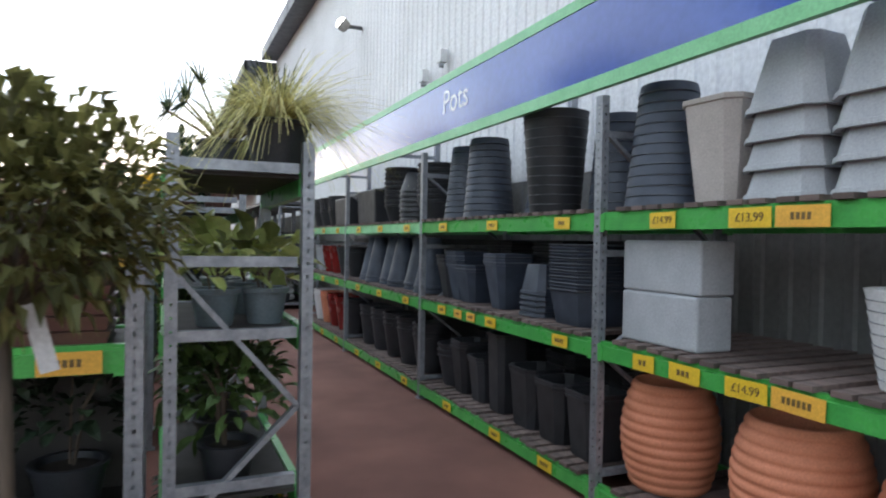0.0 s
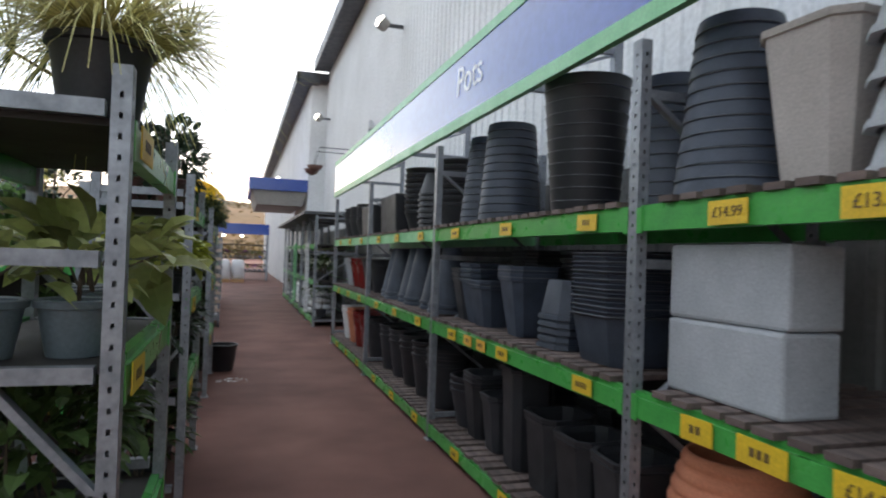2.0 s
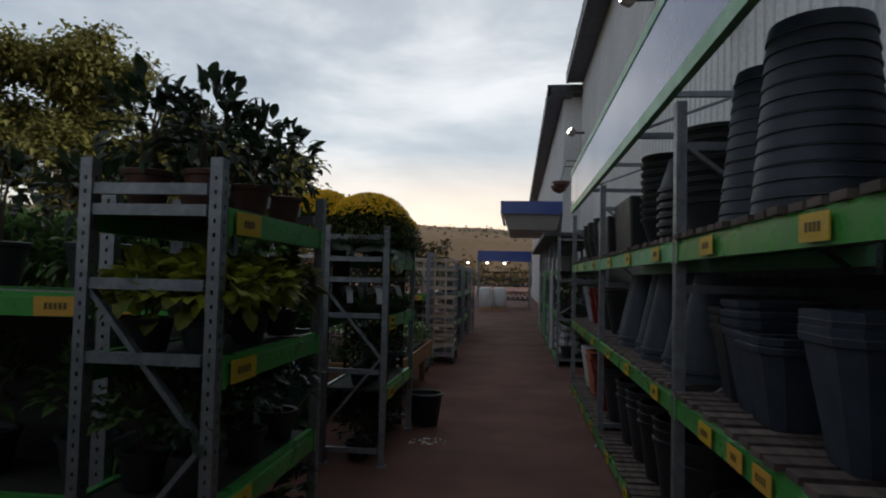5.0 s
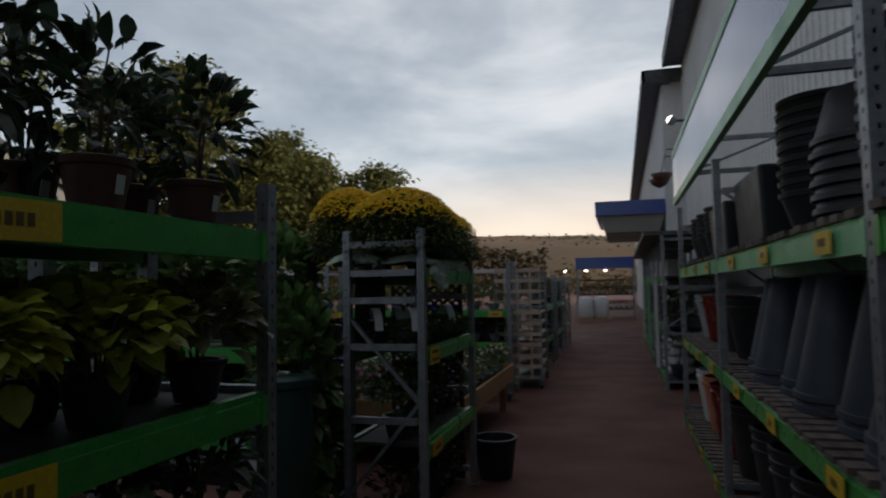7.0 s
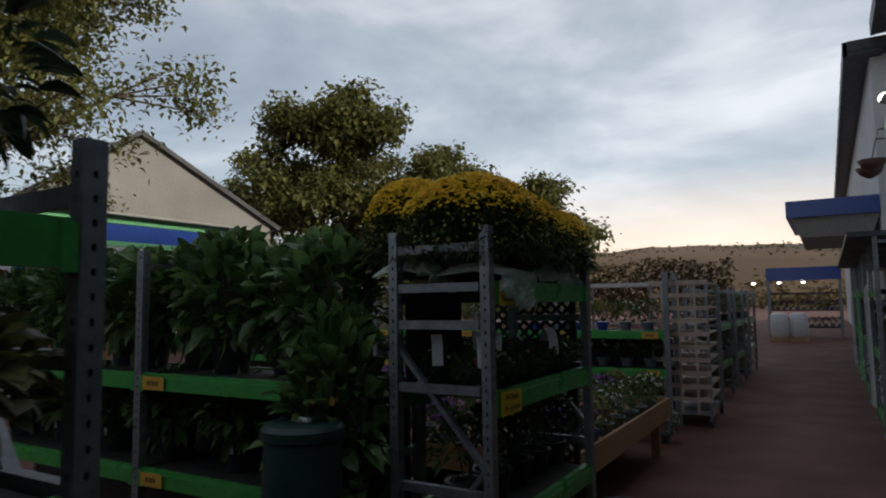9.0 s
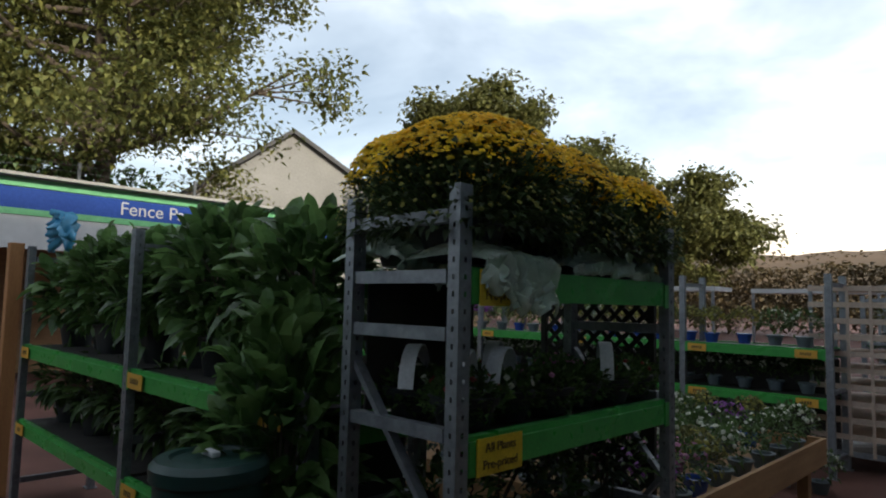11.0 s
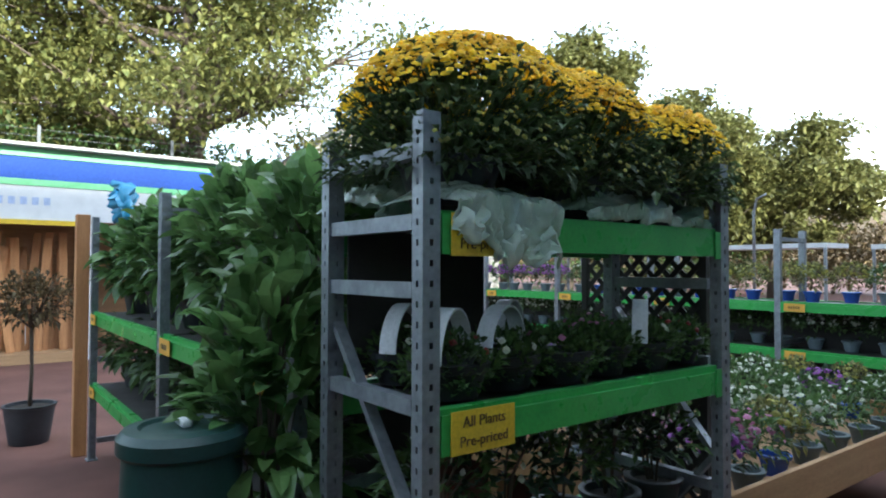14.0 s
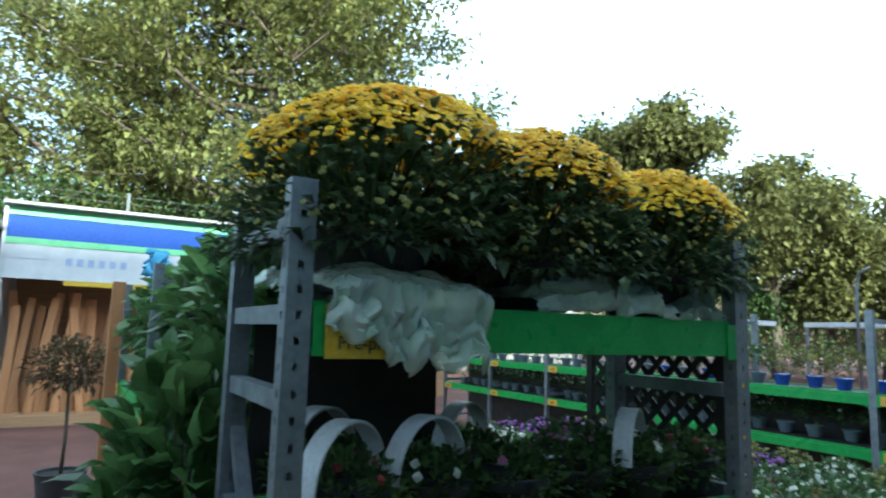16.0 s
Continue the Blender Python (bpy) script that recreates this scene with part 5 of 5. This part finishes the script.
Shape().box(-0.05, 6.05, 0, 0.03, 6.17, 2.5).ob("post", M_GALV, sh2)
Shape().box(0.04, 6.0, 0, 0.16, 6.12, 0.95).ob("guard_post", M_YELLOW, sh2, bevel=0.02)
for z in (0.39, 1.09, 1.84):
    for k in range(8):
        o = base("bark_sack", pose(SX - 0.35, 2.4 + 0.45 * k, z), "brown sack of bark on the shelter shelf", "sack", "bark sacks")
        for q in range(3):
            Shape().lathe([(0.10, 0), (0.19, 0.02), (0.21, 0.07), (0.18, 0.12), (0.08, 0.14)], 12, 0.7).ob("sack", M_BROWNPOT if (q + k) % 3 else M_WHITE, o, True, pose(0, 0, 0.14 * q, 0, 0, rnd(-10, 10)))
standard_tree(-5.0, 7.43, 1.05, 0.34, "small russet-leaved standard tree in a black pot", M_BROWNLEAF, 900, 0.085)


# ---- trees, barn and hills ----
def tree(x, y, h, spread, leaf_, n, size, seed, label, low=0.28, trunks=1):
    random.seed(seed)
    o = base("broadleaf_tree", pose(x, y, 0), label, "tree", "yard trees")
    wood, lf = Shape(), Shape()
    tips = []
    for t in range(trunks):
        bx, by = rnd(-0.5, 0.5) * (trunks > 1), rnd(-0.5, 0.5) * (trunks > 1)
        lean = Vector((rnd(-0.15, 0.15), rnd(-0.15, 0.15), 0)) * h * (0.4 + trunks * 0.2)
        pts = [Vector((bx, by, 0)) + lean * (k / 5) ** 1.3 + Vector((rnd(-0.1, 0.1), rnd(-0.1, 0.1), h * 0.85 * k / 5)) for k in range(6)]
        wood.tube(pts, [h * 0.028 * (1 - 0.16 * k) / trunks ** 0.4 for k in range(6)], 8)
        for k in range(20):
            a = rnd(0.30, 0.98)
            q = a * 5
            i = min(4, int(q))
            b = pts[i].lerp(pts[i + 1], q - i)
            an = rnd(0, 6.283)
            reach = spread * (0.35 + 0.65 * math.sin(math.pi * min(1, 0.2 + a * 0.75))) * rnd(0.6, 1.0)
            e = b + Vector((math.cos(an) * reach, math.sin(an) * reach, rnd(0.05, 0.5) * reach))
            m_ = b.lerp(e, 0.5) + Vector((rnd(-0.2, 0.2), rnd(-0.2, 0.2), -0.08 * reach))
            wood.tube([b, m_, e], [h * 0.009, h * 0.005, h * 0.0015], 5, False)
            tips += [(m_, 0.7), (e, 1.0), (b.lerp(e, 0.75), 0.9)]
            for q in range(3):
                e2 = e + Vector((rnd(-1, 1), rnd(-1, 1), rnd(-0.6, 0.9))) * spread * 0.28
                wood.tube([m_.lerp(e, 0.6), e2], [h * 0.003, h * 0.001], 4, False)
                tips.append((e2, 0.75))
    per = max(1, n // len(tips))
    for p, k in tips:
        r = spread * 0.235 * k
        for q in range(per):
            d = Vector((random.gauss(0, 0.38), random.gauss(0, 0.38), random.gauss(0, 0.27)))
            if p.z + d.z * r < h * low:
                continue
            L = size * rnd(0.6, 1.3)
            lf.leaf(p + d * r * 1.2, (rnd(-1, 1), rnd(-1, 1), rnd(-0.7, 0.5)), (rnd(-0.5, 0.5), rnd(-0.5, 0.5), 1), L, L * 0.6, 0.15, 0.2)
    wood.ob("limbs", M_BARK, o, True)
    lf.ob("leaves", leaf_, o)
    return o


MULTI = "large autumn tree with several trunks behind the yard"
ROUND = "rounded autumn tree turning gold"
tree(-17.5, 12.0, 14.5, 5.0, M_TREE, 58000, 0.20, 101, MULTI, 0.22, 3)
tree(-21.0, 7.5, 13.0, 4.8, M_TREE, 26000, 0.22, 102, MULTI, 0.2, 3)
tree(-20.7, 31.8, 13.6, 5.8, M_TREEGOLD, 34000, 0.34, 103, ROUND, 0.2)
tree(-17.5, 36.6, 10.7, 5.0, M_TREEGOLD, 26000, 0.34, 104, ROUND, 0.15)
tree(-15.0, 41.3, 8.8, 4.8, M_TREEGOLD, 22000, 0.34, 105, ROUND, 0.12)
tree(-30.0, 36.0, 12.6, 4.2, M_TREE, 7000, 0.38, 106, "autumn tree behind the yard", 0.15)
tree(-20.5, 46.0, 9.5, 4.6, M_TREE, 8000, 0.42, 107, "autumn tree behind the yard", 0.15)
random.seed(109)
s = Shape()
for k in range(11000):
    x = rnd(-46, -3.5)
    y = 47 + rnd(0, 4) - 0.15 * x
    L = rnd(0.25, 0.6)
    s.leaf((x, y, rnd(0, 1) ** 0.7 * (4.2 + 0.9 * noise.noise(Vector((x * 0.3, 1, 0))))), (rnd(-1, 1), rnd(-1, 0.3), rnd(-0.3, 0.9)), (0, 0, 1), L, L * 0.6)
tagged(s.ob("far_hedge", M_BROWNLEAF), "russet overgrown hedge beyond the yard", "hedge", kind="stuff")
tree(-26.0, 2.0, 11.0, 4.6, M_TREE, 8000, 0.38, 108, "autumn tree behind the yard", 0.1)

barn = base("barn", pose(-23.5, 22.3, 0, 0, 0, 56), "pale rendered barn with a dark slate roof", "building")
Shape().box(-5.5, 0, 0, 5.5, 11, 5.4).ob("walls", M_BARN, barn)
s = Shape()
s.v = [(-5.5, 0, 5.4), (5.5, 0, 5.4), (0, 0, 9.1), (-5.5, 11, 5.4), (5.5, 11, 5.4), (0, 11, 9.1)]
s.f = [(0, 1, 2), (3, 5, 4)]
s.ob("gable", M_BARN, barn)
s = Shape()
s.bar((-5.9, 5.5, 5.2), (0.0, 5.5, 9.2), 11.6, 0.18).bar((5.9, 5.5, 5.2), (0.0, 5.5, 9.2), 11.6, 0.18)
s.ob("roof", M_ROOF, barn)

# hedge bank at the back of the yard
random.seed(111)
s = Shape()
for k in range(21000):
    y = rnd(-12, 46) if k % 2 else rnd(2, 14)
    x = -15.5 - rnd(0, 3.2)
    L = rnd(0.12, 0.3)
    s.leaf((x, y, rnd(0, 1) ** 0.7 * ((5.0 if y < 13.5 else 3.9) + 0.5 * noise.noise(Vector((y * 0.5, 0, 0))))), (rnd(-0.4, 1), rnd(-1, 1), rnd(-0.3, 0.9)), (0, 0, 1), L, L * 0.6)
tagged(s.ob("hedge_bank", M_MIDLEAF), "overgrown hedge bank behind the shelters", "hedge", kind="stuff")

# wire fence along the back of the shelters
wf = base("wire_fence", pose(-13.75, 0, 0), "tall wire fence on slim steel posts before the hedge", "fence")
for y in (3.0, 5.6, 8.2, 10.8, 13.4):
    Shape().box(-0.03, y - 0.03, 0, 0.03, y + 0.03, 4.45).ob("post", M_EAVE, wf)
for z in (3.65, 3.85, 4.05, 4.25, 4.4):
    Shape().tube([(0, 3.0, z), (0, 8.2, z - 0.03), (0, 13.4, z)], 0.004, 5).ob("wire", M_EAVE, wf)

# hills in the distance
s = Shape()
n = 120
for k in range(n + 1):
    a = radians(-40 + 190 * k / n)
    z = 21.5 + 4 * noise.noise(Vector((k * 0.07, 3, 0))) + 1.2 * noise.noise(Vector((k * 0.5, 5, 0)))
    for r, zz in ((150, -1), (190, z * 0.55), (260, z), (320, z * 0.9), (330, -1)):
        s.v.append((-r * math.sin(a), r * math.cos(a), zz))
for k in range(n):
    for j in range(4):
        i = 5 * k + j
        s.f.append((i, i + 1, i + 6, i + 5))
tagged(s.ob("hills", M_HILL, None, True), "low wooded autumn hills along the horizon", "backdrop", kind="structure")
s = Shape()
for k in range(14000):
    a = radians(rnd(-30, 75))
    r = rnd(110, 250)
    z = max(0, (r - 150) / 110 * 21) + rnd(0, 3.0) * rnd(0.3, 1)
    L = rnd(0.9, 2.2)
    s.leaf((-r * math.sin(a), r * math.cos(a), z), (rnd(-1, 1), rnd(-1, 1), rnd(-0.3, 1)), (0, 0, 1), L, L * 0.7)
tagged(s.ob("far_woods", M_BROWNLEAF), "russet far woods on the hillside", "woods", kind="stuff")
# white-topped polytunnel frames behind the far racks
for k in range(3):
    o = base("shelter_frame", pose(-9.5 + 3.2 * k, 21 + 2 * k, 0), "open steel frame with a pale roof strip", "frame", "shelter frames")
    Shape().box(-1.5, 0, 2.05, 1.5, 1.2, 2.16).ob("roof_strip", M_WHITE, o)
    for x in (-1.45, 1.45):
        Shape().box(x - 0.03, 0, 0, x + 0.03, 0.06, 2.05).ob("post", M_GALV, o)
for x, y in ((-6.0, 22.0), (-8.5, 20.0)):
    o = base("lamp_post", pose(x, y, 0), "slim galvanised lamp post with a curved arm", "lamp post", "lamp posts")
    Shape().tube([(0, 0, 0), (0, 0, 2.9), (0.08, 0, 3.2), (0.3, 0, 3.3)], [0.04, 0.035, 0.03, 0.025], 8).ob("post", M_GALV, o, True)

# scraps on the ground by the third rack
random.seed(131)
s = Shape()
for k in range(26):
    x, y, a, r = 0.78 + rnd(-0.22, 0.22), 8.65 + rnd(-0.12, 0.12), rnd(0, 6.28), rnd(0.008, 0.03)
    i = len(s.v)
    for j in range(5):
        q = a + j * 1.2566
        s.v.append((x + r * math.cos(q) * rnd(0.6, 1), y + r * math.sin(q) * rnd(0.6, 1), 0.004))
    s.v.append((x, y, 0.009))
    s.f += [(i + j, i + (j + 1) % 5, i + 5) for j in range(5)]
tagged(s.ob("litter_scraps", M_WHITE), "pale torn scraps lying on the tarmac", "litter", kind="stuff")

# ---- shelf slats of the pot rack ----
random.seed(121)
slat_me = Shape().box(-0.043, -0.005, 0, 0.043, PR_D + 0.005, 0.024).mesh("slat", M_SLAT)
for lv, z in enumerate(PR_LEVELS):
    y = 0.2
    while y < POSTS_Y[-1] - 0.1:
        if min(abs(y - q) for q in POSTS_Y) > 0.085:
            o = new("slat", slat_me)
            o.parent = pr
            o.matrix_basis = pose(rack_y(y + rnd(-0.012, 0.012)), rnd(-0.01, 0.012), z + 0.001, 0, 0, rnd(-1, 1))
        y += 0.128
